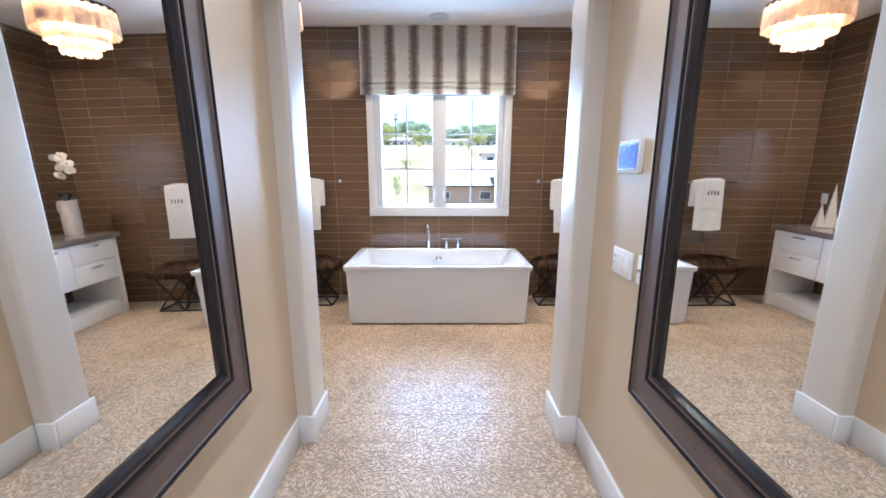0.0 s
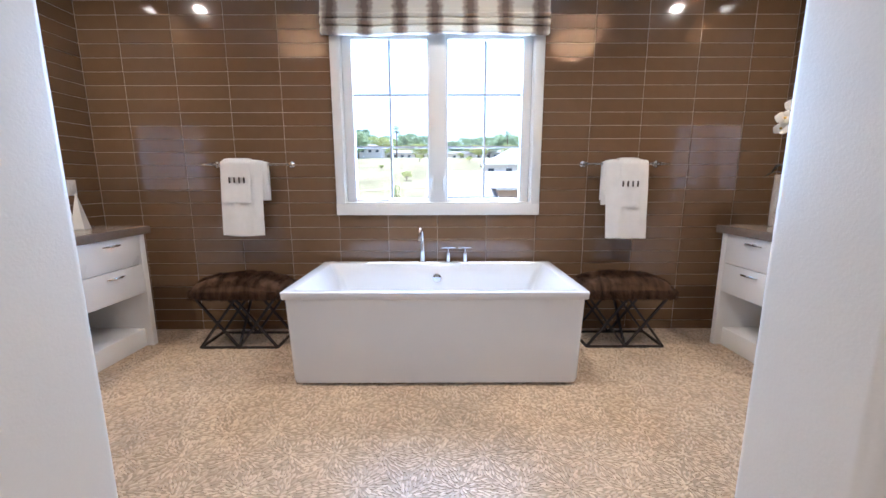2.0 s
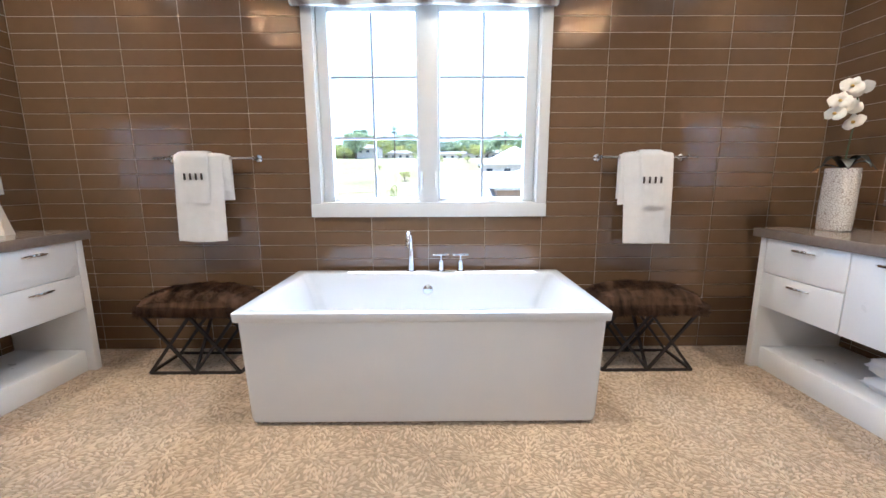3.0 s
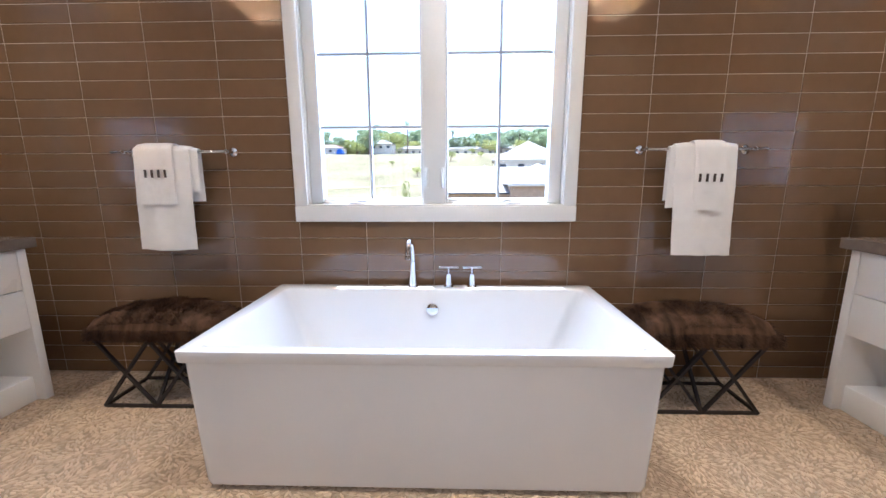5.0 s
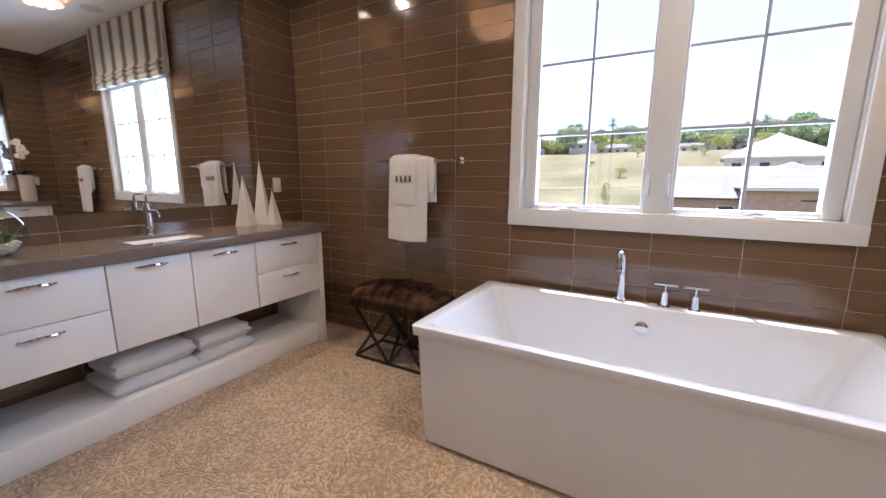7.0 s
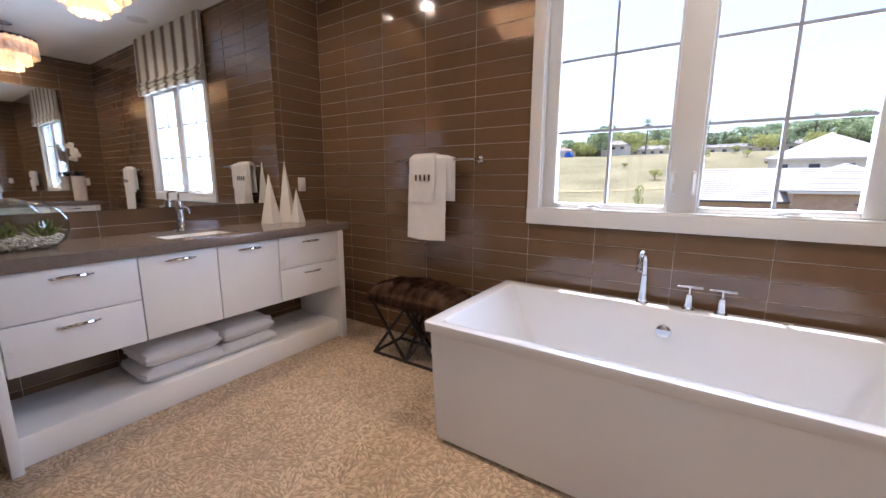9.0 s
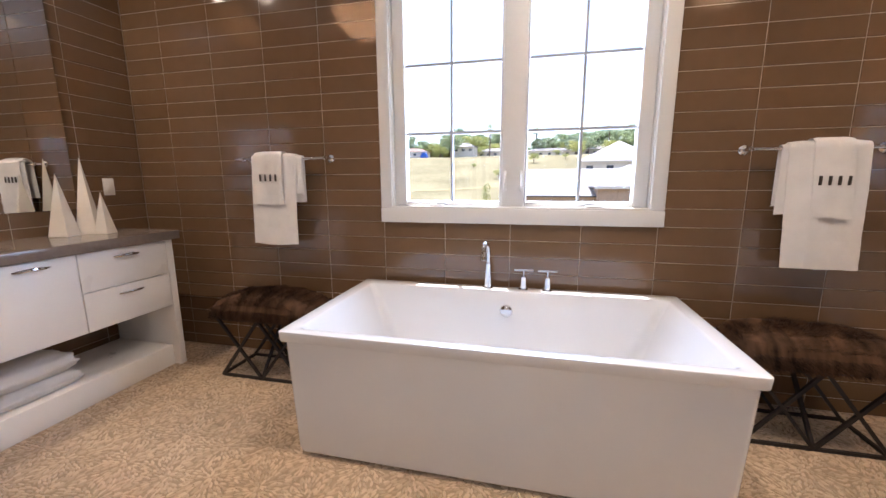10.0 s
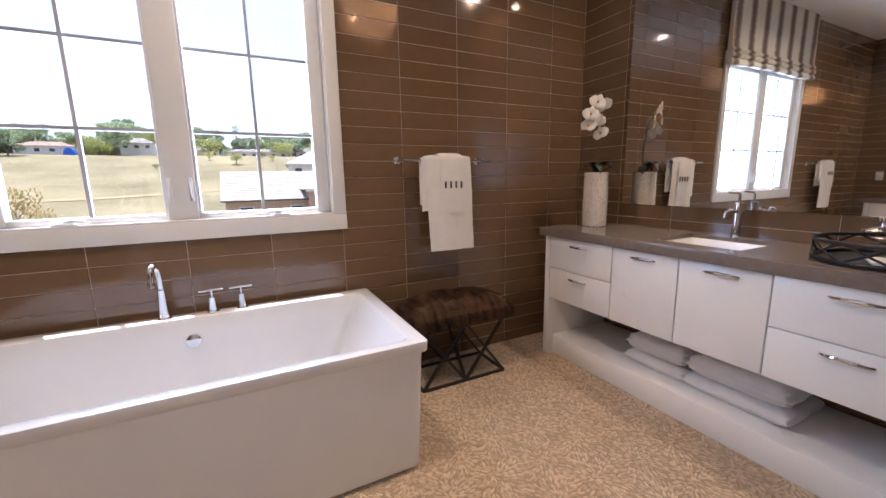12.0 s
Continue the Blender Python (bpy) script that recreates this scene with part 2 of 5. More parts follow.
def pebble_vase_material():
    m, n, l, b = nodes_of("mosaic_shell")
    tc, vo = n.new("ShaderNodeTexCoord"), n.new("ShaderNodeTexVoronoi")
    vo.feature, vo.inputs["Scale"].default_value = "DISTANCE_TO_EDGE", 75
    l.new(tc.outputs["Object"], vo.inputs["Vector"])
    ramp = n.new("ShaderNodeValToRGB")
    ramp.color_ramp.elements[0].position, ramp.color_ramp.elements[0].color = 0.02, (0.42, 0.34, 0.27, 1)
    ramp.color_ramp.elements[1].position, ramp.color_ramp.elements[1].color = 0.09, (0.86, 0.82, 0.76, 1)
    l.new(vo.outputs["Distance"], ramp.inputs[0])
    l.new(ramp.outputs[0], b.inputs["Base Color"])
    b.inputs["Roughness"].default_value = 0.2
    b.inputs["Coat Weight"].default_value = 0.5
    bp = n.new("ShaderNodeBump")
    bp.inputs["Strength"].default_value, bp.inputs["Distance"].default_value = 0.6, 0.003
    l.new(ramp.outputs[0], bp.inputs["Height"])
    l.new(bp.outputs[0], b.inputs["Normal"])
    return m


TILE, PETAL, STRIPE = tile_material(), petal_material(), shade_material()
GROUT = surface("tile_grout", (0.52, 0.43, 0.335), 0.85, vary=0.12, bump=0.3)
BED = surface("floor_grout", (0.345, 0.265, 0.178), 0.5, vary=0.18, scale=4, bump=0.4)
PAINT = surface("beige_paint", (0.55, 0.435, 0.285), 0.42, vary=0.03, scale=3, fine=160, bump=0.25, depth=0.0015)
CEILING = surface("ceiling_paint", (0.82, 0.81, 0.78), 0.8, vary=0.03, scale=3, fine=140, bump=0.2)
WHITE = surface("white_trim", (0.71, 0.70, 0.67), 0.35, vary=0.03, scale=5, bump=0.06)
LACQUER = surface("white_lacquer", (0.88, 0.87, 0.85), 0.3, vary=0.025, scale=4, bump=0.04)
ACRYLIC = surface("white_acrylic", (0.73, 0.73, 0.725), 0.12, vary=0.015, scale=3, bump=0.0, coat=0.6, rough_vary=0.04)
# white vinyl bars, greyed to the shade they take against the bright sky
BARS_BACKLIT = surface("backlit_glazing_bar", (0.42, 0.44, 0.47), 0.4, vary=0.03, scale=6, bump=0.04)
VINYL = surface("white_vinyl", (0.70, 0.70, 0.68), 0.4, vary=0.03, scale=6, bump=0.04)
CHROME = surface("chrome", (0.76, 0.76, 0.77), 0.06, metal=1, vary=0.02, bump=0.0, rough_vary=0.03)
QUARTZ = surface("taupe_quartz", (0.205, 0.165, 0.135), 0.16, vary=0.12, scale=40, fine=260, bump=0.0, rough_vary=0.05)
PORCELAIN = surface("porcelain", (0.84, 0.83, 0.81), 0.1, vary=0.02, bump=0.0)
FRAME = surface("dark_frame", (0.115, 0.084, 0.068), 0.48, vary=0.18, scale=12, fine=200, bump=0.12)
BEAD = surface("black_bead", (0.012, 0.010, 0.011), 0.22, vary=0.2, bump=0.05)
IRON = surface("dark_iron", (0.012, 0.008, 0.007), 0.6, vary=0.25, scale=30, bump=0.2)
BLACK = surface("black_metal", (0.010, 0.009, 0.009), 0.42, vary=0.2, bump=0.05)
TERRY = surface("white_terry", (0.84, 0.825, 0.81), 0.95, vary=0.05, scale=14, fine=420, bump=1.0, depth=0.004, spec=0.1)
THREAD = surface("dark_thread", (0.05, 0.035, 0.028), 0.8, vary=0.2, bump=0.3)
CERAMIC = surface("matt_ceramic", (0.80, 0.76, 0.69), 0.45, vary=0.05, scale=10, bump=0.1)
PLASTIC = surface("white_plastic", (0.80, 0.785, 0.75), 0.35, vary=0.02, bump=0.0)
SCREEN = glow_material("blue_screen", (0.010, 0.12, 0.95), 0.085)
ICON = glow_material("pale_blue_mark", (0.10, 0.34, 1.0), 0.13)
# the wall paint again, with window daylight on the jambs mixed into its colour
JAMB_DAYLIT = surface("daylit_jamb_paint", (0.60, 0.545, 0.46), 0.4, vary=0.03, scale=3, fine=160, bump=0.25, depth=0.0015)
BULB = glow_material("warm_bulb", (1.0, 0.60, 0.27), 30)
LENS = glow_material("lamp_lens", (1.0, 0.72, 0.42), 1.2)
MIRROR = surface("mirror_silver", (0.88, 0.89, 0.88), 0.01, metal=1, vary=0.0, bump=0.0, rough_vary=0.0)
GLASS = pane_material("window_glass")
BOWL_GLASS = pane_material("bowl_glass", (0.96, 0.98, 0.97), 1.5)
CAPIZ, FUR, MOSAIC = capiz_material(), fur_material(), pebble_vase_material()
PEBBLE = surface("white_pebble", (0.68, 0.65, 0.60), 0.6, vary=0.2, scale=60, bump=0.2)
LEAF = surface("succulent_leaf", (0.06, 0.085, 0.02), 0.5, vary=0.45, scale=25, bump=0.1, second=(0.26, 0.27, 0.06))
DARK_LEAF = surface("dark_leaf", (0.014, 0.016, 0.012), 0.35, vary=0.4, scale=20, bump=0.1)
BLOSSOM = surface("orchid_petal", (0.84, 0.81, 0.74), 0.55, vary=0.06, scale=30, bump=0.15)
HEART = surface("orchid_heart", (0.55, 0.36, 0.07), 0.5, vary=0.3, bump=0.1)
STEM = surface("green_stem", (0.06, 0.075, 0.025), 0.5, vary=0.3, bump=0.1)
GRILLE = surface("speaker_grille", (0.60, 0.60, 0.58), 0.7, vary=0.06, fine=500, bump=0.5)
CRYSTAL = pane_material("crystal", (0.93, 0.95, 0.95), 1.55)
GRASS = surface("dry_grass", (0.125, 0.114, 0.058), 0.95, vary=0.3, scale=0.06, fine=2.2, bump=0.0, second=(0.21, 0.187, 0.105), spec=0.1)
WALLS = surface("pale_render", (0.66, 0.60, 0.50), 0.8, vary=0.06, scale=0.7, bump=0.1)
BRICKS = surface("tan_brick", (0.42, 0.28, 0.18), 0.85, vary=0.2, scale=2.5, fine=14, bump=0.3, depth=0.01)
ROOF = surface("pale_roof_tile", (0.235, 0.22, 0.20), 0.75, vary=0.1, scale=1.2, fine=9, bump=0.2, depth=0.01)
ROOF_BROWN = surface("brown_roof", (0.30, 0.20, 0.15), 0.8, vary=0.15, scale=1, bump=0.2)
DARK_GLASS = surface("dark_window", (0.05, 0.06, 0.07), 0.1, vary=0.2, bump=0.0)
BLUE_SHEET = surface("blue_canvas", (0.02, 0.10, 0.45), 0.5, vary=0.1, scale=1, bump=0.1)
BARK = surface("bark", (0.13, 0.095, 0.065), 0.9, vary=0.3, scale=3, fine=25, bump=0.5, depth=0.02)
# leaf colours paled beyond real foliage to put distance haze into them
GREEN_A = foliage_material("tree_leaves", (0.16, 0.22, 0.14), (0.36, 0.43, 0.22))
GREEN_B = foliage_material("bright_leaves", (0.20, 0.24, 0.06), (0.42, 0.42, 0.14))
DRY = foliage_material("dry_leaves", (0.30, 0.22, 0.08), (0.50, 0.40, 0.16))
EARTH = surface("worn_earth", (0.21, 0.18, 0.095), 0.95, vary=0.15, scale=0.4, bump=0.0, spec=0.1)

# ---------- geometry helpers ----------


def part(name, bm, material, parent=None, label="", smooth=False):
    """Links a bmesh as one mesh object under a thing or a part."""
    bmesh.ops.recalc_face_normals(bm, faces=bm.faces[:])
    me = bpy.data.meshes.new(name)
    bm.to_mesh(me)
    bm.free()
    me.materials.append(material)
    if smooth:
        for p in me.polygons:
            p.use_smooth = True
        me.set_sharp_from_angle(angle=radians(38))
    ob = new(name, me)
    if parent:
        ob.parent = parent
    if label:
        tagged(ob, label)
    return ob


def thing(name, at, label, category, group="", kind=""):
    ob = new(name)
    ob.location = at
    ob.empty_display_size = 0.05
    return tagged(ob, label, category, group, kind)


def box(bm, lo, hi, bevel=0.0, seg=2):
    lo, hi = [min(a, b) for a, b in zip(lo, hi)], [max(a, b) for a, b in zip(lo, hi)]
    c = [(a + b) / 2 for a, b in zip(lo, hi)]
    s = [b - a for a, b in zip(lo, hi)]
    made = bmesh.ops.create_cube(bm, size=1, matrix=Matrix.LocRotScale(c, None, s))
    if bevel:
        edges = list({e for v in made["verts"] for e in v.link_edges})
        bmesh.ops.bevel(bm, geom=edges, offset=min(bevel, 0.45 * min(s)), segments=seg, profile=0.5, affect="EDGES")
    return bm


def box_part(name, lo, hi, material, parent=None, bevel=0.0, label="", seg=2):
    return part(name, box(bmesh.new(), lo, hi, bevel, seg), material, parent, label, smooth=bevel > 0)


def loft(bm, loops, close=True, caps=(True, True)):
    """Skins a row of point loops with equal counts."""
    rows = [[bm.verts.new(p) for p in lp] for lp in loops]
    n = len(rows[0])
    for a, b in zip(rows, rows[1:]):
        for i in range(n if close else n - 1):
            j = (i + 1) % n
            bm.faces.new((a[i], a[j], b[j], b[i]))
    if caps[0]:
        bm.faces.new(rows[0][::-1])
    if caps[1]:
        bm.faces.new(rows[-1])
    return rows


def lathe(bm, profile, at=(0, 0, 0), seg=24, sx=1.0, sy=1.0, caps=(True, True)):
    loops = []
    for r, z in profile:
        loops.append([(at[0] + sx * r * math.cos(2 * math.pi * k / seg), at[1] + sy * r * math.sin(2 * math.pi * k / seg), at[2] + z) for k in range(seg)])
    loft(bm, loops, True, caps)
    return bm


def tube(bm, pts, radius, seg=10):
    """A round bar along points; radius may be one number or one for each point."""
    pts = [Vector(p) for p in pts]
    rad = radius if isinstance(radius, (list, tuple)) else [radius] * len(pts)
    loops, ref = [], None
    for i, p in enumerate(pts):
        d = (pts[min(i + 1, len(pts) - 1)] - pts[max(i - 1, 0)]).normalized()
        if ref is None:
            ref = d.orthogonal().normalized()
        ref = (ref - d * ref.dot(d)).normalized()
        side = d.cross(ref)
        loops.append([p + rad[i] * (math.cos(2 * math.pi * k / seg) * ref + math.sin(2 * math.pi * k / seg) * side) for k in range(seg)])
    loft(bm, loops)
    return bm


def bar(bm, a, b, w):
    """A square bar from a to b."""
    return tube(bm, [a, b], w * 0.7071, 4)


def rounded(x0, x1, y0, y1, r, z, seg=6):
    """A rounded rectangle loop at height z."""
    pts = []
    for cx, cy, a0 in ((x1 - r, y1 - r, 0), (x0 + r, y1 - r, 90), (x0 + r, y0 + r, 180), (x1 - r, y0 + r, 270)):
        for k in range(seg + 1):
            a = radians(a0 + 90 * k / seg)
            pts.append((cx + r * math.cos(a), cy + r * math.sin(a), z))
    return pts


def arrays_part(name, verts, faces, material, parent=None, label="", smooth=False):
    me = bpy.data.meshes.new(name)
    me.from_pydata(verts, [], faces)
    me.materials.append(material)
    if smooth:
        me.polygons.foreach_set("use_smooth", [True] * len(me.polygons))
    me.update()
    ob = new(name, me)
    ob.parent = parent
    if label:
        tagged(ob, label)
    return ob


# ---------- room shell ----------
def structure(name, lo, hi, material, label, category):
    return tagged(box_part(name, lo, hi, material), label, category, kind="structure")


WIN_X, WIN_LO, WIN_HI = 0.76, 1.085, 2.41
wall_back = thing("wall_north", (0, 0, 0), "brown glazed tile wall with a wide window opening", "wall", kind="structure")
for nm, lo, hi in (("wall_core", (-3.0, 0.0025, -0.1), (-WIN_X, 0.13, CEIL)), ("wall_core", (WIN_X, 0.0025, -0.1), (3.0, 0.13, CEIL)),
                   ("wall_core", (-WIN_X, 0.0025, -0.1), (WIN_X, 0.13, WIN_LO)), ("wall_core", (-WIN_X, 0.0025, WIN_HI), (WIN_X, 0.10, CEIL))):
    box_part(nm, lo, hi, GROUT, wall_back)
wall_left = thing("wall_west", (-ROOM_X, 0, 0), "brown glazed tile wall behind the vanity", "wall", kind="structure")
wall_right = thing("wall_east", (ROOM_X, 0, 0), "brown glazed tile wall behind the vanity", "wall", kind="structure")
box_part("wall_core", (-0.15, FRONT - 0.2, -0.1), (-0.0025, 0.002, CEIL), GROUT, wall_left)
box_part("wall_core", (0.0025, FRONT - 0.2, -0.1), (0.15, 0.002, CEIL), GROUT, wall_right)
wall_front = thing("wall_south", (0, FRONT, 0), "tiled wall with the opening to the passage", "wall", kind="structure")
for sx in (-1, 1):
    box_part("wall_core", (sx * (JAMB_X + 0.03), HALL_Y - FRONT + 0.01, -0.1), (sx * ROOM_X, -0.006, CEIL), PAINT, wall_front)
HEAD = 2.62
box_part("header", (-JAMB_X, HALL_Y - FRONT, HEAD), (JAMB_X, 0, CEIL), PAINT, wall_front, 0.015)


def jamb(sx):
    """Bullnosed plaster jamb between passage and bathroom."""
    bm = bmesh.new()
    r, pts = 0.022, []
    x0, x1, y0, y1 = JAMB_X, HALL_X + 0.02, HALL_Y, FRONT
    for cx, cy, a0 in ((x0 + r, y1 - r, 90), (x0 + r, y0 + r, 180)):
        for k in range(7):
            a = radians(a0 + 90 * k / 6)
            pts.append((sx * (cx + r * math.cos(a)), cy + r * math.sin(a)))
    pts += [(sx * x1, y0), (sx * x1, y1)]
    loft(bm, [[(x, y, -0.02) for x, y in pts], [(x, y, CEIL - 0.01) for x, y in pts]])
    ob = part("door_jamb", bm, JAMB_DAYLIT, None, smooth=True)
    tagged(ob, "plaster jamb with rounded edges, its paint paled for daylight", "jamb", kind="structure")


for sx in (-1, 1):
    jamb(sx)
    hx = HALL_W[sx]
    structure("hall_wall", (sx * hx, HALL_END, -0.1), (sx * (hx + 0.15), HALL_Y + 0.0, 2.8), PAINT, "beige painted passage wall", "wall")
structure("hall_end_wall", (-1.0, HALL_END - 0.15, -0.1), (1.0, HALL_END, 2.8), PAINT, "beige painted end wall of the passage", "wall")
structure("ceiling", (-3.0, FRONT - 0.3, CEIL), (3.0, 0.13, CEIL + 0.12), CEILING, "plain white painted bathroom ceiling", "ceiling")
structure("hall_ceiling", (-1.0, HALL_END - 0.15, 2.8), (1.0, HALL_Y - 0.001, 2.95), CEILING, "plain white painted passage ceiling", "ceiling")

# baseboards
BASE_H = 0.165


def baseboard(lo, hi):
    tagged(box_part("baseboard", lo, hi, WHITE, bevel=0.004), "white painted baseboard along the wall", "baseboard", kind="structure")


for sx in (-1, 1):
    baseboard((sx * (HALL_W[sx] - 0.016), HALL_END, 0), (sx * (HALL_W[sx] + 0.004), HALL_Y - 0.018, BASE_H))
    baseboard((sx * (JAMB_X - 0.014), HALL_Y - 0.016, 0), (sx * (HALL_X + 0.004), HALL_Y + 0.004, BASE_H - 0.001))
    baseboard((sx * (JAMB_X - 0.0155), HALL_Y + 0.005, 0), (sx * (JAMB_X + 0.004), FRONT + 0.012, BASE_H))

# ---------- window ----------
casing = tagged(thing("window_1", (0, 0, 0), "white twin casement window with glazing bars", "window", kind="structure"))
box_part("casing", (-0.83, -0.02, WIN_LO + 0.001), (-WIN_X + 0.004, 0.004, WIN_HI), WHITE, casing, 0.004)
box_part("casing", (0.83, -0.02, WIN_LO + 0.001), (WIN_X - 0.004, 0.004, WIN_HI), WHITE, casing, 0.004)
box_part("casing", (-0.83, -0.021, WIN_HI + 0.001), (0.83, 0.004, WIN_HI + 0.08), WHITE, casing, 0.004)
box_part("apron", (-0.832, -0.021, 0.994), (0.832, 0.004, WIN_LO), WHITE, casing, 0.004)
# reveals
for sx in (-1, 1):
    box_part("reveal", (sx * WIN_X, 0.0, WIN_LO), (sx * (WIN_X - 0.012), 0.128, WIN_HI), WHITE, casing)
box_part("sill", (-WIN_X, -0.018, WIN_LO - 0.004), (WIN_X, 0.15, WIN_LO + 0.012), WHITE, casing, 0.003)
box_part("reveal", (-WIN_X, 0.0, WIN_HI - 0.012), (WIN_X, 0.128, WIN_HI), WHITE, casing)
FY0, FY1 = 0.030, 0.10
GLZ, GHZ = 1.128, 2.355
box_part("mullion", (-0.066, FY0 - 0.012, WIN_LO + 0.013), (0.066, FY1, WIN_HI - 0.012), VINYL, casing, 0.006)
for sx in (-1, 1):
    def X(v, sx=sx):
        return sx * v
    sash = box_part("sash_stile", (X(0.067), FY0, WIN_LO + 0.014), (X(0.080), FY1, WIN_HI - 0.013), VINYL, casing, 0.003)
    box_part("sash_stile", (X(0.672), FY0, WIN_LO + 0.014), (X(0.747), FY1, WIN_HI - 0.013), VINYL, casing, 0.008)
    box_part("sash_rail", (X(0.081), FY0, WIN_LO + 0.014), (X(0.671), FY1, GLZ), VINYL, casing, 0.006)
    box_part("sash_rail", (X(0.081), FY0, GHZ), (X(0.671), FY1, WIN_HI - 0.013), VINYL, casing, 0.006)
    box_part("glazing_bar", (X(0.371), 0.048, GLZ), (X(0.387), 0.070, GHZ), BARS_BACKLIT, casing)
    for z in (1.544, 1.946):
        box_part("glazing_bar", (X(0.081), 0.049, z - 0.008), (X(0.671), 0.069, z + 0.008), BARS_BACKLIT, casing)
    g = box_part("pane", (X(0.078), 0.057, GLZ - 0.003), (X(0.674), 0.061, GHZ + 0.003), GLASS, casing)
    g.visible_shadow = False
    # folding crank on the sill rail and the lock lever on the mullion
    bm = bmesh.new()
    lathe(bm, [(0.026, 0.0), (0.028, 0.006), (0.02, 0.014), (0.008, 0.017)], (X(0.47), 0.008, WIN_LO + 0.012), 14, 1.9, 0.8)
    tube(bm, [(X(0.47), 0.003, WIN_LO + 0.03), (X(0.43), -0.004, WIN_LO + 0.034), (X(0.39), -0.004, WIN_LO + 0.026)], [0.006, 0.008, 0.007], 8)
    part("crank", bm, VINYL, casing, "white folding window crank", smooth=True)
    bm = bmesh.new()
    box(bm, (X(0.036), 0.006, 1.19), (X(0.054), 0.020, 1.31), 0.004)
    tube(bm, [(X(0.045), 0.008, 1.20), (X(0.045), -0.010, 1.215), (X(0.043), -0.014, 1.27), (X(0.042), -0.008, 1.295)], [0.005, 0.005, 0.006, 0.004], 8)
    part("lock_lever", bm, VINYL, casing, "white sash lock lever", smooth=True)

# roman shade over the window head
def roman_shade():
    ob = thing("roman_shade", (-0.015, -0.03, 2.36), "cream roman shade with jagged brown stripes, half raised", "shade")
    panels = (("panel", [(0.006, 0.705), (-0.030, 0.705), (-0.032, 0.5), (-0.034, 0.18), (-0.040, 0.150), (0.006, 0.150)]),
              ("fold", [(0.006, 0.150), (-0.044, 0.150), (-0.056, 0.136), (-0.050, 0.118), (-0.030, 0.112), (0.006, 0.112)]),
              ("fold", [(0.004, 0.112), (-0.042, 0.110), (-0.060, 0.088), (-0.056, 0.066), (-0.030, 0.058), (0.004, 0.058)]),
              ("hem", [(0.002, 0.058), (-0.040, 0.056), (-0.052, 0.035), (-0.054, 0.012), (-0.044, 0.0), (-0.012, 0.0), (0.002, 0.012)]))
    for name, prof in panels:
        loops = []
        for k in range(61):
            x = -0.86 + 1.72 * k / 60
            sag = 0.006 * math.sin(5 * x + 1) + 0.003 * math.sin(17 * x)
            bow = 0.004 * math.sin(9 * x)
            loops.append([(x, y + bow * max(0.0, 1 - z / 0.2) * (y < 0), z + sag * max(0.0, 1 - z / 0.2)) for y, z in prof])
        bm = bmesh.new()
        loft(bm, loops)
        part(name, bm, STRIPE, ob, smooth=name != "panel")
    part("headrail", box(bmesh.new(), (-0.85, -0.026, 0.68), (0.85, 0.024, 0.708)), WHITE, ob)


roman_shade()

# ---------- ceiling fittings ----------
sp = thing("ceiling_speaker", (0.0, -0.29, CEIL), "round flush white ceiling speaker", "speaker")
part("rim", lathe(bmesh.new(), [(0.105, 0.0), (0.112, -0.004), (0.106, -0.007), (0.098, -0.005)], seg=40), WHITE, sp, smooth=True)
part("grille", lathe(bmesh.new(), [(0.099, -0.003), (0.097, -0.006), (0.05, -0.007), (0.01, -0.007)], seg=40), GRILLE, sp, smooth=True)


def downlight(x, y, z):
    ob = thing("downlight", (x, y, z), "small recessed ceiling downlight, switched on", "light", "ceiling downlights")
    part("trim", lathe(bmesh.new(), [(0.075, 0.0), (0.078, -0.004), (0.07, -0.008), (0.052, -0.006), (0.050, 0.0)], seg=28), WHITE, ob, smooth=True)
    part("lens", lathe(bmesh.new(), [(0.05, -0.001), (0.049, -0.004), (0.01, -0.005)], seg=28), LENS, ob)


for sx in (-1, 1):
    downlight(sx * 2.5, -1.22, CEIL)
downlight(0.2, -1.13, CEIL)
# unseen fittings added where the passage fill lamps hang
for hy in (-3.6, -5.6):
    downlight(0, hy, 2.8)


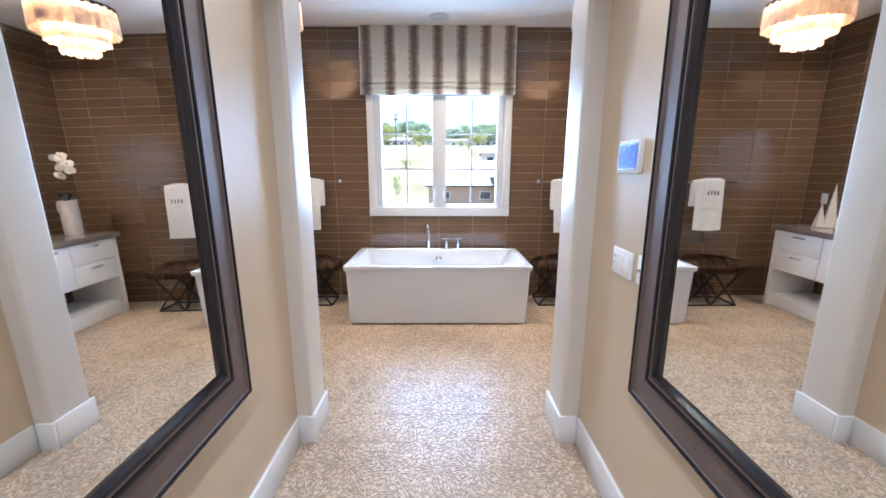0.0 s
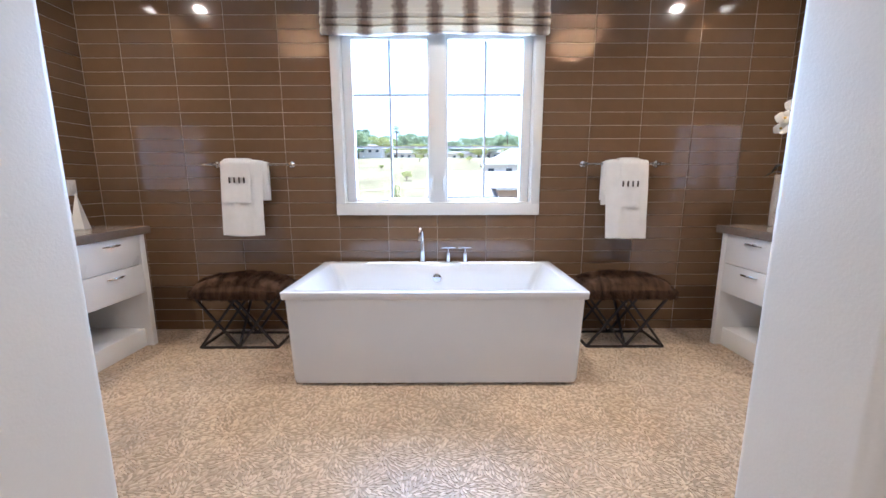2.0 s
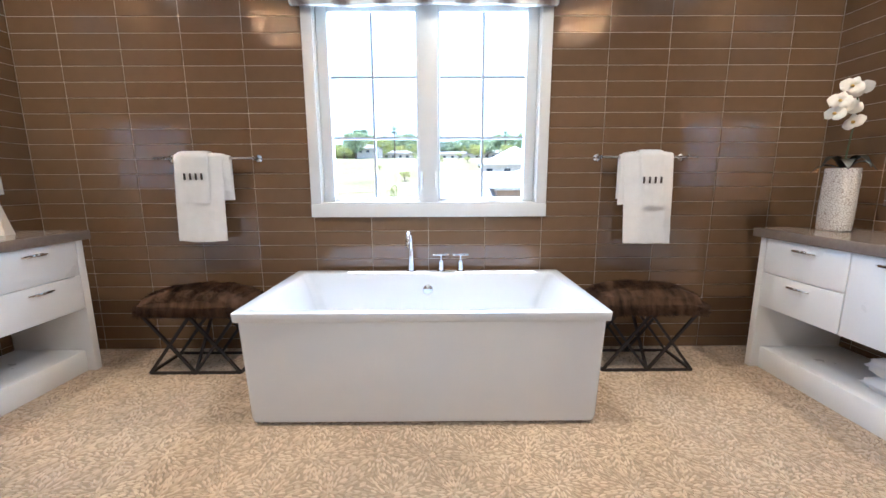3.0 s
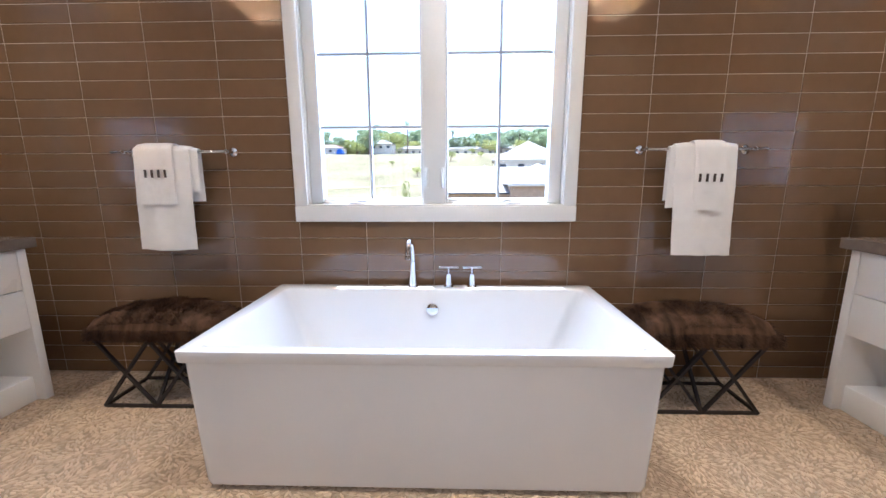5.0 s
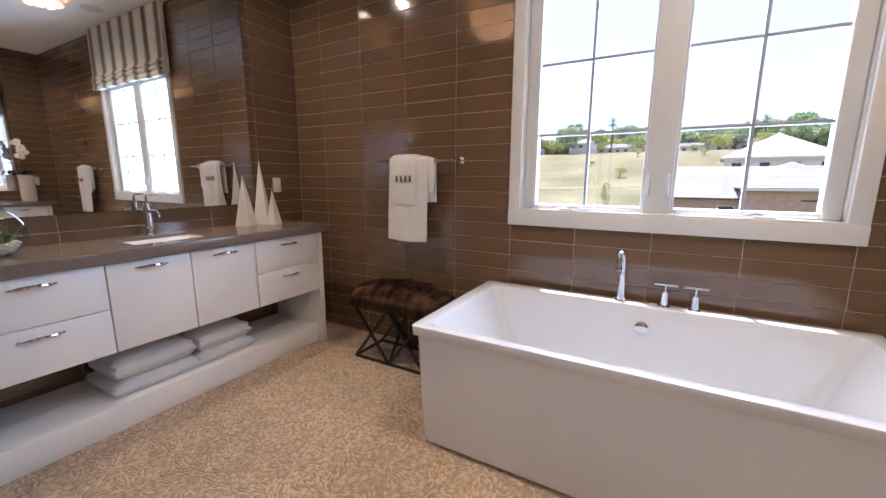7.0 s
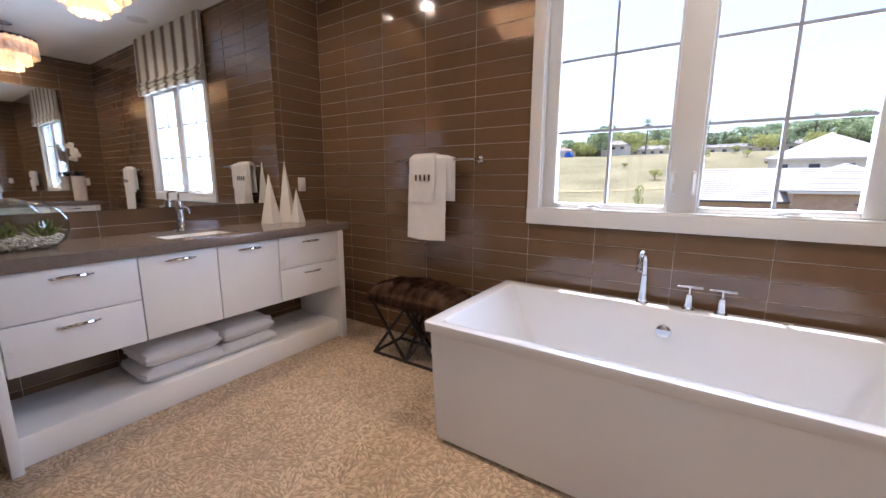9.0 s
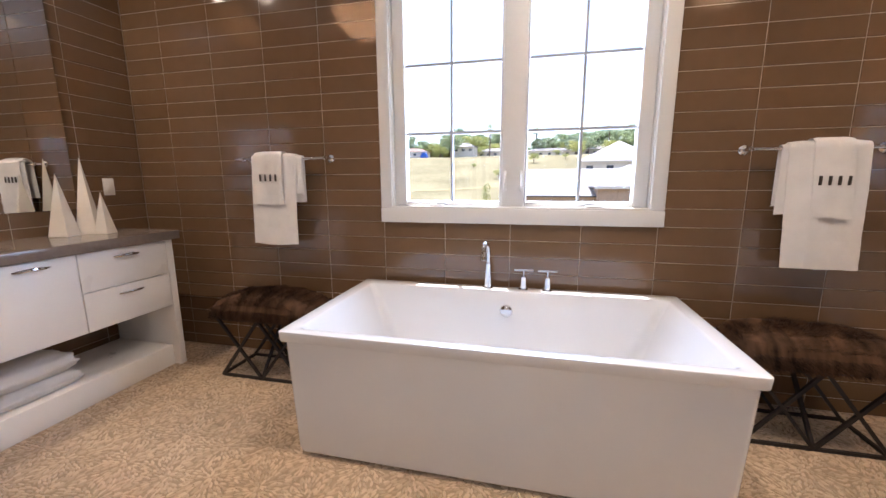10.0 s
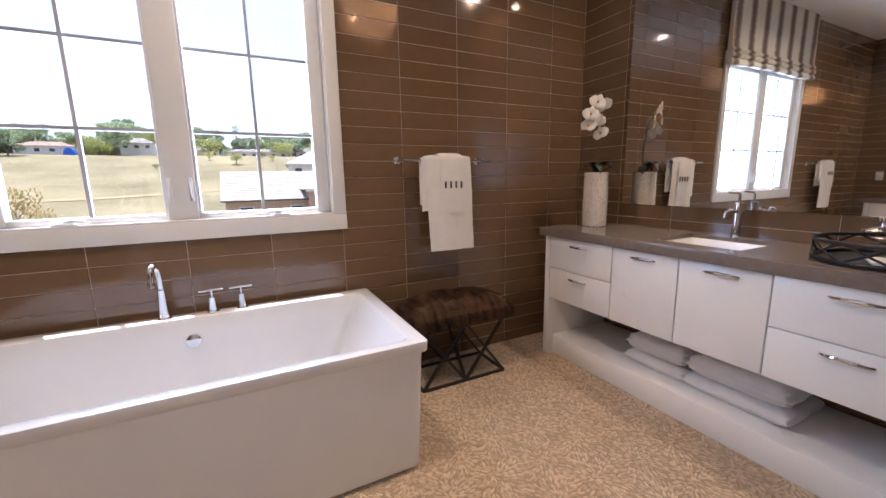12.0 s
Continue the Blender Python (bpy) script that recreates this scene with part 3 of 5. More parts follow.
def chandelier(at):
    """Tiered oval chandelier hung with capiz strips."""
    ob = thing("chandelier", at, "tiered capiz shell chandelier with lit warm bulbs", "chandelier", "chandeliers")
    part("canopy", lathe(bmesh.new(), [(0.09, 0.0), (0.09, -0.012), (0.07, -0.022), (0.012, -0.026)], seg=28), CHROME, ob, smooth=True)
    part("rod", tube(bmesh.new(), [(0, 0, -0.02), (0, 0, -0.36)], 0.008), CHROME, ob, smooth=True)
    part("top_plate", lathe(bmesh.new(), [(0.262, -0.176), (0.264, -0.180), (0.262, -0.184), (0.02, -0.186)], seg=36, sy=0.92), CHROME, ob, smooth=True)
    part("band", lathe(bmesh.new(), [(0.288, -0.168), (0.296, -0.168), (0.296, -0.196), (0.288, -0.196)], seg=48, sy=0.92, caps=(False, False)), IRON, ob, "dark metal top band", smooth=True)
    tiers = ((0.285, -0.178, 0.185, 28), (0.205, -0.245, 0.195, 20), (0.120, -0.325, 0.195, 12))
    for rad, top, drop, count in tiers:
        bm = bmesh.new()
        tube(bm, [(rad * math.cos(2 * math.pi * k / 48), 0.92 * rad * math.sin(2 * math.pi * k / 48), top) for k in range(49)], 0.008, 6)
        tube(bm, [(-rad, 0, top), (0, 0, top), (rad, 0, top)], 0.005, 6)
        part("ring", bm, CHROME, ob, smooth=True)
        w = 2 * math.pi * rad * 0.96 / count * 1.06
        bm = bmesh.new()
        loops = []
        for j, dz in enumerate((0.0, -0.5, -0.93, -1.0)):
            half = (0.5, 0.5, 0.47, 0.36)[j] * w
            loops.append([(half * u, 0.010 * (1 - u * u) + yy, dz * drop) for yy, us in ((0.0, (-1, -0.33, 0.33, 1)), (0.0025, (1, 0.33, -0.33, -1))) for u in us])
        loft(bm, loops)
        first = None
        for k in range(count):
            a = 2 * math.pi * (k + 0.5) / count
            if first is None:
                first = strip = part("shell_strip", bm, CAPIZ, ob, smooth=True)
            else:
                strip = new("shell_strip", first.data)
                strip.parent = ob
            strip.location = (rad * math.cos(a), 0.92 * rad * math.sin(a), top - 0.004 - 0.006 * (k % 2))
            strip.rotation_euler = (radians(2), 0, math.atan2(math.sin(a) / 0.92, math.cos(a)) - math.pi / 2)
    for k in range(4):
        a = math.pi / 4 + k * math.pi / 2
        bm = bmesh.new()
        lathe(bm, [(0.004, 0.04), (0.016, 0.02), (0.022, -0.01), (0.014, -0.035), (0.003, -0.045)], (0.165 * math.cos(a), 0.150 * math.sin(a), -0.330), 10)
        part("bulb", bm, BULB, ob, smooth=True)
    return ob


c1 = chandelier((CHAND_X[-1], CHAND_Y, CEIL))
copy_thing(c1, pose(CHAND_X[1], CHAND_Y, CEIL))
# ---------- bathtub ----------
def bathtub():
    ob = thing("bathtub", (-0.008, -0.52, 0), "white rectangular freestanding acrylic bathtub", "bathtub")
    yf, yb = -0.468, 0.465
    bm = bmesh.new()
    spec = [(-0.872, 0.872, yf + 0.050, yb - 0.046, 0.030, 0.012), (-0.887, 0.887, yf + 0.036, yb - 0.034, 0.034, 0.020), (-0.893, 0.893, yf + 0.030, yb - 0.028, 0.034, 0.045),
            (-0.900, 0.900, yf + 0.024, yb - 0.022, 0.030, 0.3), (-0.908, 0.908, yf + 0.016, yb - 0.016, 0.026, 0.572)]
    loft(bm, [rounded(*s) for s in spec], caps=(True, False))
    part("shell", bm, ACRYLIC, ob, smooth=True)
    bm = bmesh.new()
    rim = [(-0.900, 0.900, yf + 0.020, yb - 0.016, 0.022, 0.5705), (-0.921, 0.921, yf + 0.002, yb - 0.002, 0.018, 0.5705), (-0.923, 0.923, yf, yb, 0.018, 0.573), (-0.926, 0.926, yf - 0.002, yb, 0.018, 0.612),
           (-0.925, 0.925, yf - 0.001, yb - 0.001, 0.017, 0.6150), (-0.922, 0.922, yf + 0.002, yb - 0.004, 0.015, 0.6163),
           (-0.864, 0.864, yf + 0.052, yb - 0.086, 0.030, 0.6155), (-0.858, 0.858, yf + 0.056, yb - 0.090, 0.034, 0.6135), (-0.852, 0.852, yf + 0.059, yb - 0.093, 0.038, 0.606),
           (-0.812, 0.812, yf + 0.070, yb - 0.104, 0.05, 0.53), (-0.745, 0.745, yf + 0.092, yb - 0.125, 0.07, 0.36), (-0.690, 0.690, yf + 0.115, yb - 0.145, 0.09, 0.22),
           (-0.655, 0.655, yf + 0.145, yb - 0.170, 0.09, 0.165), (-0.60, 0.60, yf + 0.19, yb - 0.215, 0.09, 0.138), (-0.53, 0.53, yf + 0.25, yb - 0.26, 0.08, 0.128)]
    loft(bm, [rounded(*s) for s in rim], caps=(False, True))
    part("basin", bm, ACRYLIC, ob, "white basin with a broad flat rim", smooth=True)
    part("plinth", box(bmesh.new(), (-0.82, yf + 0.075, 0.0), (0.82, yb - 0.07, 0.014)), BLACK, ob)
    # overflow plate on the sloping back wall of the basin
    bm = bmesh.new()
    lathe(bm, [(0.036, 0.0), (0.037, 0.008), (0.033, 0.016), (0.02, 0.021), (0.004, 0.022)], seg=28)
    bmesh.ops.transform(bm, matrix=pose(0.0, yb - 0.107, 0.500, 82), verts=bm.verts[:])
    part("overflow", bm, CHROME, ob, "round chrome overflow plate", smooth=True)


bathtub()


def tub_spout():
    ob = thing("tub_faucet", (-0.125, -0.098, 0.615), "tall chrome tub faucet with a curved spout", "faucet")
    part("base", lathe(bmesh.new(), [(0.030, 0.0), (0.031, 0.004), (0.027, 0.009), (0.0225, 0.012)], seg=24), CHROME, ob, smooth=True)
    part("body", lathe(bmesh.new(), [(0.0225, 0.01), (0.0215, 0.06), (0.018, 0.12), (0.0175, 0.15), (0.0135, 0.154), (0.013, 0.165)], seg=24), CHROME, ob, smooth=True)
    path = [(0, 0, 0.15), (0, 0, 0.20), (-0.002, -0.004, 0.235)]
    for k in range(1, 9):
        a = math.pi * k / 8.5
        path.append((-0.004 - 0.012 * (1 - math.cos(a)) * 0.5, -0.004 - 0.045 * (1 - math.cos(a)), 0.235 + 0.048 * math.sin(a)))
    last = path[-1]
    path += [(last[0] - 0.001, last[1] - 0.002, last[2] - 0.03)]
    part("spout", tube(bmesh.new(), path, 0.0135, 14), CHROME, ob, smooth=True)
    part("nozzle", lathe(bmesh.new(), [(0.0135, 0.0), (0.017, -0.006), (0.0165, -0.026), (0.012, -0.028)], path[-1], 18), CHROME, ob, smooth=True)


def tub_handle(x):
    ob = thing("bath_tap", (x, -0.095, 0.615), "chrome tub tap with a crossbar handle", "tap", "tub taps")
    part("base", lathe(bmesh.new(), [(0.028, 0.0), (0.029, 0.004), (0.024, 0.010), (0.019, 0.012)], seg=24), CHROME, ob, smooth=True)
    part("body", lathe(bmesh.new(), [(0.0195, 0.01), (0.0185, 0.05), (0.0165, 0.078), (0.012, 0.082)], seg=24), CHROME, ob, smooth=True)
    part("stem", tube(bmesh.new(), [(0, 0, 0.08), (0, 0, 0.115)], 0.006), CHROME, ob, smooth=True)
    part("crossbar", tube(bmesh.new(), [(-0.058, -0.004, 0.118), (-0.056, -0.004, 0.118), (0.056, 0.004, 0.118), (0.058, 0.004, 0.118)], [0.004, 0.0065, 0.0065, 0.004], 10), CHROME, ob, smooth=True)


tub_spout()
tub_handle(0.085)
tub_handle(0.222)

# ---------- towel bars and towels ----------
BAR_Y, BAR_Z = -0.069, 1.402


def towel_bar(x_in, x_out):
    ob = thing("towel_bar", ((x_in + x_out) / 2, 0, BAR_Z), "wall-mounted polished chrome towel bar", "towel bar", "towel bars")
    c = (x_in + x_out) / 2
    over = math.copysign(0.075, x_out - x_in)
    part("bar", tube(bmesh.new(), [(x_in - c - over * 0.15, BAR_Y, 0), (x_out - c + over, BAR_Y, 0)], 0.0085, 14), CHROME, ob, smooth=True)
    for x in (x_in - c, x_out - c):
        bm = bmesh.new()
        lathe(bm, [(0.024, 0.0), (0.025, 0.006), (0.018, 0.012), (0.010, 0.016), (0.009, 0.058), (0.015, 0.062), (0.0165, 0.072), (0.012, 0.082), (0.003, 0.085)], seg=20)
        bmesh.ops.transform(bm, matrix=pose(x, 0, 0, 90), verts=bm.verts[:])
        part("bracket", bm, CHROME, ob, smooth=True)


towel_bar(-1.18, -1.786)
towel_bar(1.175, 1.767)


def drape(name, x0, x1, front, back, off, th, seed, label, flare=0.0, lean=0.0, band=None):
    """A towel folded over the bar. off: how far it stands off the bar; front, back: heights of its ends."""
    cx = (x0 + x1) / 2
    ob = thing(name, (cx, BAR_Y, BAR_Z), label, "towel")
    r = off
    line = []
    nf = 26
    for k in range(nf):
        line.append((-r, (front - BAR_Z) * (1 - k / nf)))
    for k in range(11):
        a = math.pi - math.pi * k / 10
        line.append((r * math.cos(a), r * math.sin(a)))
    for k in range(1, 15):
        line.append((r, (back - BAR_Z) * k / 14))
    n = len(line)
    norm = []
    for i in range(n):
        a, b = line[max(0, i - 1)], line[min(n - 1, i + 1)]
        d = math.hypot(b[0] - a[0], b[1] - a[1])
        norm.append((-(b[1] - a[1]) / d, (b[0] - a[0]) / d))
    loops = []
    nu = 22
    for u in range(nu + 1):
        f = u / nu
        edge = min(1.0, (0.25 + 4.5 * min(f, 1 - f)))
        t = th * min(1.0, edge) * 0.5
        loop = []
        for sgn in (1, -1):
            for i in (range(n) if sgn == 1 else range(n - 1, -1, -1)):
                y, z = line[i]
                drop = max(0.0, -z)
                x = (x0 - cx) + (x1 - x0) * f + flare * drop * (f - 0.5) + lean * drop
                wob = 0.012 * noise.noise((x * 9 + seed, z * 2.2, seed)) + 0.004 * noise.noise((x * 34, z * 26, seed + 3))
                k = t
                if band and i < nf and band[0] < drop < band[1]:
                    k = t * 0.78
                swell = 1.0 if y > -r * 0.99 else 1 + 0.25 * min(1, drop / 0.5)
                side = -wob * min(1, drop * 6) if y < 0 else wob * 0.3
                loop.append((x, min(y + side + norm[i][0] * k * sgn * swell, 0.062), z + norm[i][1] * k * sgn + (0.012 * noise.noise((x * 8, seed, 1)) * min(1, drop * 2.5))))
        loops.append(loop)
    bm = bmesh.new()
    loft(bm, loops)
    part("cloth", bm, TERRY, ob, smooth=True)
    return ob


def embroidery(towel, x0, x1, z, y):
    """Four short dark stitched marks in place of a maker's name."""
    cx, _, cz = towel.location
    step = (x1 - x0) / 4
    for k in range(4):
        xa = x0 + step * (k + 0.5) - cx
        box_part("stitched_mark", (xa - 0.0065, y - BAR_Y, z - cz - 0.022), (xa + 0.0065, y + 0.006 - BAR_Y, z - cz + 0.022), THREAD, towel, 0.002)


def hung_towels(s):
    if s < 0:
        drape("bath_towel", -1.49, -1.345, 1.18, 1.12, 0.016, 0.012, 3.1, "white terry towel folded back over the bar")
        drape("bath_towel", -1.71, -1.385, 0.835, 1.13, 0.027, 0.018, 1.7, "white terry bath towel hung over the bar", flare=0.02, lean=-0.035, band=(0.42, 0.46))
        t = drape("hand_towel", -1.685, -1.475, 1.105, 1.2, 0.043, 0.013, 5.2, "white hand towel with a dark stitched word", lean=-0.02, band=(0.22, 0.25))
        embroidery(t, -1.652, -1.500, 1.279, -0.127)
    else:
        drape("bath_towel", 1.305, 1.46, 1.08, 1.12, 0.016, 0.012, 8.3, "white terry towel folded back over the bar")
        drape("bath_towel", 1.33, 1.66, 0.81, 1.13, 0.027, 0.018, 9.9, "white terry bath towel hung over the bar", flare=0.0, lean=0.045, band=(0.42, 0.46))
        t = drape("hand_towel", 1.425, 1.59, 1.065, 1.2, 0.043, 0.013, 2.6, "white hand towel with a dark stitched word", lean=0.06, band=(0.24, 0.27))
        embroidery(t, 1.440, 1.595, 1.246, -0.127)


hung_towels(-1)
hung_towels(1)

# ---------- fur stools ----------
def fur_stool(at, seed):
    ob = thing("fur_stool", at, "low stool with brown fur seat and dark crossed iron frame", "stool", "fur stools")
    hw, yf, yb, top = 0.295, -0.15, 0.15, 0.395
    w = 0.016
    for y in (yf, yb):
        for a, b in (((-hw, y, w / 2), (hw, y, w / 2)), ((-hw, y, w / 2), (0, y, top)), ((hw, y, w / 2), (0, y, top)), ((0, y, w / 2), (-hw, y, top)), ((0, y, w / 2), (hw, y, top)), ((-hw, y, top), (hw, y, top))):
            part("frame_bar", bar(bmesh.new(), a, b, w), IRON, ob)
    for a, b in (((-hw, yf, top), (-hw, yb, top)), ((hw, yf, top), (hw, yb, top)), ((0, yf, w / 2), (0, yb, top)), ((-hw, yf, w / 2), (-hw, yb, w / 2)), ((hw, yf, w / 2), (hw, yb, w / 2))):
        part("frame_bar", bar(bmesh.new(), a, b, w), IRON, ob)
    # padded seat
    rng = np.random.default_rng(seed)
    bm = bmesh.new()
    spec = [(0.29, 0.160, 0.398), (0.326, 0.180, 0.402), (0.340, 0.188, 0.422), (0.336, 0.184, 0.460), (0.304, 0.162, 0.508), (0.220, 0.116, 0.538), (0.10, 0.05, 0.550)]
    rings = []
    for a, b, z in spec:
        lp = rounded(-a, a, -b, b, min(a, b) * 0.35, z, 5)
        rings.append([(x, y, zz + 0.012 * noise.noise((x * 6, y * 6, seed))) for x, y, zz in lp])
    loft(bm, rings)
    part("seat", bm, FUR, ob, smooth=True)
    # the fur itself: thin bent hairs standing off the pad
    count = 16000
    u, v = rng.uniform(-1, 1, count), rng.uniform(-1, 1, count)
    sidef = rng.uniform(0, 1, count)
    verts, faces = [], []
    for k in range(count):
        if sidef[k] < 0.62:
            x, y = 0.315 * u[k], 0.170 * v[k]
            z = 0.549 - 0.052 * (abs(u[k]) ** 2.6 + abs(v[k]) ** 2.6)
            nx, ny, nz = 0.5 * u[k] ** 3, 0.5 * v[k] ** 3, 1.0
        else:
            if rng.random() < 0.64:
                x, y, nx, ny = 0.32 * u[k], math.copysign(0.182, v[k]), 0, math.copysign(1, v[k])
            else:
                x, y, nx, ny = math.copysign(0.328, u[k]), 0.18 * v[k], math.copysign(1, u[k]), 0
            z, nz = rng.uniform(0.40, 0.468), -0.35
        tuft = noise.noise((x * 14, y * 5, seed))
        d = Vector((nx + 0.25 + 0.45 * rng.normal(), ny + 0.3 * rng.normal() - 0.2, nz * 0.75 + 0.3 * rng.normal())).normalized()
        ln = rng.uniform(0.018, 0.040) * (1 + 0.5 * tuft)
        s = d.orthogonal().normalized() * 0.0012
        p = Vector((x, y, z + 0.006 * tuft))
        mid = p + d * ln * 0.55
        tip = p + d * ln + Vector((0.006, 0, -0.009))
        i = len(verts)
        verts += [p - s, p + s, mid + s * 0.8, mid - s * 0.8, tip]
        faces += [(i, i + 1, i + 2, i + 3), (i + 3, i + 2, i + 4)]
    arrays_part("fur", verts, faces, FUR, ob, "long dark brown fur")
    return ob


fur_stool((-1.53, -0.245, 0), 3)
fur_stool((1.443, -0.24, 0), 7)

# ---------- vanities ----------
V_FAR, V_NEAR, V_TOP = -0.288, -2.168, 0.937
V_FRONTS = {-1: 2.232, 1: 2.170}


def pull(name, parent, x, y, z, s):
    """Arched chrome pull on a front."""
    pts, rad = [], []
    for k in range(11):
        f = k / 10
        pts.append((x - s * (0.005 + 0.024 * math.sin(math.pi * f) ** 0.6), y - 0.075 + 0.15 * f, z + 0.004 * math.sin(math.pi * f)))
        rad.append(0.0052 + 0.0036 * math.sin(math.pi * f))
    return part(name, tube(bmesh.new(), pts, rad, 8), CHROME, parent, "arched chrome pull", smooth=True)


def vanity(s):
    """White vanity with drawers, doors and an open shelf; s is the side of the room."""
    V_FRONT = V_FRONTS[s]
    ob = thing("vanity_cabinet", (s * 2.48, (V_FAR + V_NEAR) / 2, 0), "long white lacquered vanity with drawers over an open shelf", "vanity", "vanities")
    ox, oy = s * 2.48, (V_FAR + V_NEAR) / 2

    def lbox(name, x0, x1, y0, y1, z0, z1, mat=LACQUER, bevel=0.003, parent=ob, label=""):
        return box_part(name, (s * x0 - ox, y0 - oy, z0), (s * x1 - ox, y1 - oy, z1), mat, parent, bevel, label)
    xb = ROOM_X - 0.002
    lbox("end_panel", V_FRONT, xb, V_FAR - 0.045, V_FAR, 0, 0.878)
    lbox("end_panel", V_FRONT, xb, V_NEAR, V_NEAR + 0.04, 0, 0.878)
    lbox("carcass", V_FRONT + 0.024, xb - 0.02, V_NEAR + 0.041, V_FAR - 0.046, 0.445, 0.876)
    lbox("shelf", V_FRONT + 0.05, xb, V_NEAR + 0.041, V_FAR - 0.046, 0.0, 0.145, bevel=0.006)
    ys = (-0.335, -0.851, -1.2445, -1.630, -2.126)
    g = 0.003
    fronts = []
    for i in (0, 3):
        for z0, z1 in ((0.437, 0.655), (0.659, 0.876)):
            f = lbox("drawer_front", V_FRONT, V_FRONT + 0.022, ys[i + 1] + g, ys[i] - g, z0, z1, bevel=0.0025)
            pull("handle", f, s * V_FRONT - ox, (ys[i] + ys[i + 1]) / 2 - oy, z1 - 0.045, s)
    for i in (1, 2):
        f = lbox("door", V_FRONT, V_FRONT + 0.022, ys[i + 1] + g, ys[i] - g, 0.437, 0.875, bevel=0.0025)
        pull("handle", f, s * V_FRONT - ox, (ys[i] + ys[i + 1]) / 2 - oy, 0.838, s)
    # worktop with a cut-out for the basin
    top = thing("worktop", (s * 2.48, oy, 0.88), "taupe quartz worktop with undermount basin cut-out", "worktop", "worktops")
    x0, x1, y0, y1 = V_FRONT - 0.010, ROOM_X - 0.001, -2.195, -0.245
    hx0, hx1, hy0, hy1 = V_FRONT + 0.11, 2.615, -1.45, -1.04
    bm = bmesh.new()
    outer = [(s * x - ox, y - oy) for x, y in ((x0, y0), (x1, y0), (x1, y1), (x0, y1))]
    inner = [(s * x - ox, y - oy) for x, y in ((hx0, hy0), (hx1, hy0), (hx1, hy1), (hx0, hy1))]
    lay = {}
    for z in (0.0, V_TOP - 0.88):
        lay[z] = [[bm.verts.new((*p, z)) for p in outer], [bm.verts.new((*p, z)) for p in inner]]
        o, i = lay[z]
        for k in range(4):
            bm.faces.new((o[k], o[(k + 1) % 4], i[(k + 1) % 4], i[k]))
    (oa, ia), (ob2, ib) = lay.values()
    for a, b in ((oa, ob2), (ia, ib)):
        for k in range(4):
            bm.faces.new((a[k], a[(k + 1) % 4], b[(k + 1) % 4], b[k]))
    bmesh.ops.recalc_face_normals(bm, faces=bm.faces[:])
    rim = [e for e in bm.edges if all(v.co.z > 0.01 for v in e.verts) and any(abs(f.normal.z) < 0.1 for f in e.link_faces)]
    bmesh.ops.bevel(bm, geom=rim, offset=0.003, segments=2, affect="EDGES")
    part("slab", bm, QUARTZ, top, smooth=True)
    box_part("front_edge", (s * (x0 - 0.014) - ox, y0 - oy, 0), (s * (x0 - 0.0002) - ox, y1 - oy, V_TOP - 0.8805), QUARTZ, top, 0.0025, "mitred quartz front edge")
    basin = thing("wash_basin", (s * (hx0 + hx1) / 2, (hy0 + hy1) / 2, V_TOP - 0.016), "white rectangular undermount porcelain basin", "basin", "basins")
    bm = bmesh.new()
    a, b = (hx1 - hx0) / 2 - 0.006, (hy1 - hy0) / 2 - 0.006
    loft(bm, [rounded(-a - 0.005, a + 0.005, -b - 0.005, b + 0.005, 0.004, 0.0), rounded(-a, a, -b, b, 0.012, -0.001), rounded(-a + 0.008, a - 0.008, -b + 0.008, b - 0.008, 0.035, -0.03),
              rounded(-a + 0.02, a - 0.02, -b + 0.02, b - 0.02, 0.04, -0.10), rounded(-a + 0.06, a - 0.06, -b + 0.07, b - 0.07, 0.04, -0.13)], caps=(False, True))
    part("bowl", bm, PORCELAIN, basin, smooth=True)
    part("drain", lathe(bmesh.new(), [(0.022, 0.0), (0.021, 0.004), (0.004, 0.005)], (0, 0, -0.13), 16), CHROME, basin, smooth=True)
    # single-lever tap
    tap = thing("basin_faucet", (s * 2.675, -1.235, V_TOP), "tall chrome basin faucet with a lever on top", "faucet", "basin faucets")
    part("base", lathe(bmesh.new(), [(0.027, 0.0), (0.027, 0.006), (0.023, 0.010)], seg=20), CHROME, tap, smooth=True)
    part("body", lathe(bmesh.new(), [(0.0225, 0.006), (0.0225, 0.185), (0.020, 0.19), (0.004, 0.192)], seg=24), CHROME, tap, smooth=True)
    part("spout", tube(bmesh.new(), [(-s * 0.015, 0, 0.145), (-s * 0.06, 0, 0.15), (-s * 0.105, 0, 0.148), (-s * 0.122, 0, 0.138), (-s * 0.127, 0, 0.115)], [0.011, 0.011, 0.011, 0.011, 0.0105], 12), CHROME, tap, smooth=True)
    part("lever", tube(bmesh.new(), [(0, 0, 0.185), (0, 0, 0.235), (s * -0.004, 0.006, 0.243), (s * -0.01, 0.055, 0.246)], [0.008, 0.006, 0.006, 0.005], 8), CHROME, tap, smooth=True)
    # frameless mirror above
    mir = thing("vanity_mirror", (s * (ROOM_X - 0.004), 0, 0), "large frameless wall mirror above the vanity", "mirror", "vanity mirrors")
    part("glass", box(bmesh.new(), (0, -2.01, 1.085), (-s * 0.006, -0.465 if s < 0 else -0.44, 2.60), 0.0015, 1), MIRROR, mir)
    # wall plate beside the mirror
    pl = thing("outlet_plate", (s * ROOM_X, -0.25, 1.225), "white wall outlet plate on the tiles", "outlet", "outlets")
    part("plate", box(bmesh.new(), (0.002 * s, -0.036, -0.058), (-s * 0.007, 0.036, 0.058), 0.003), PLASTIC, pl, smooth=True)
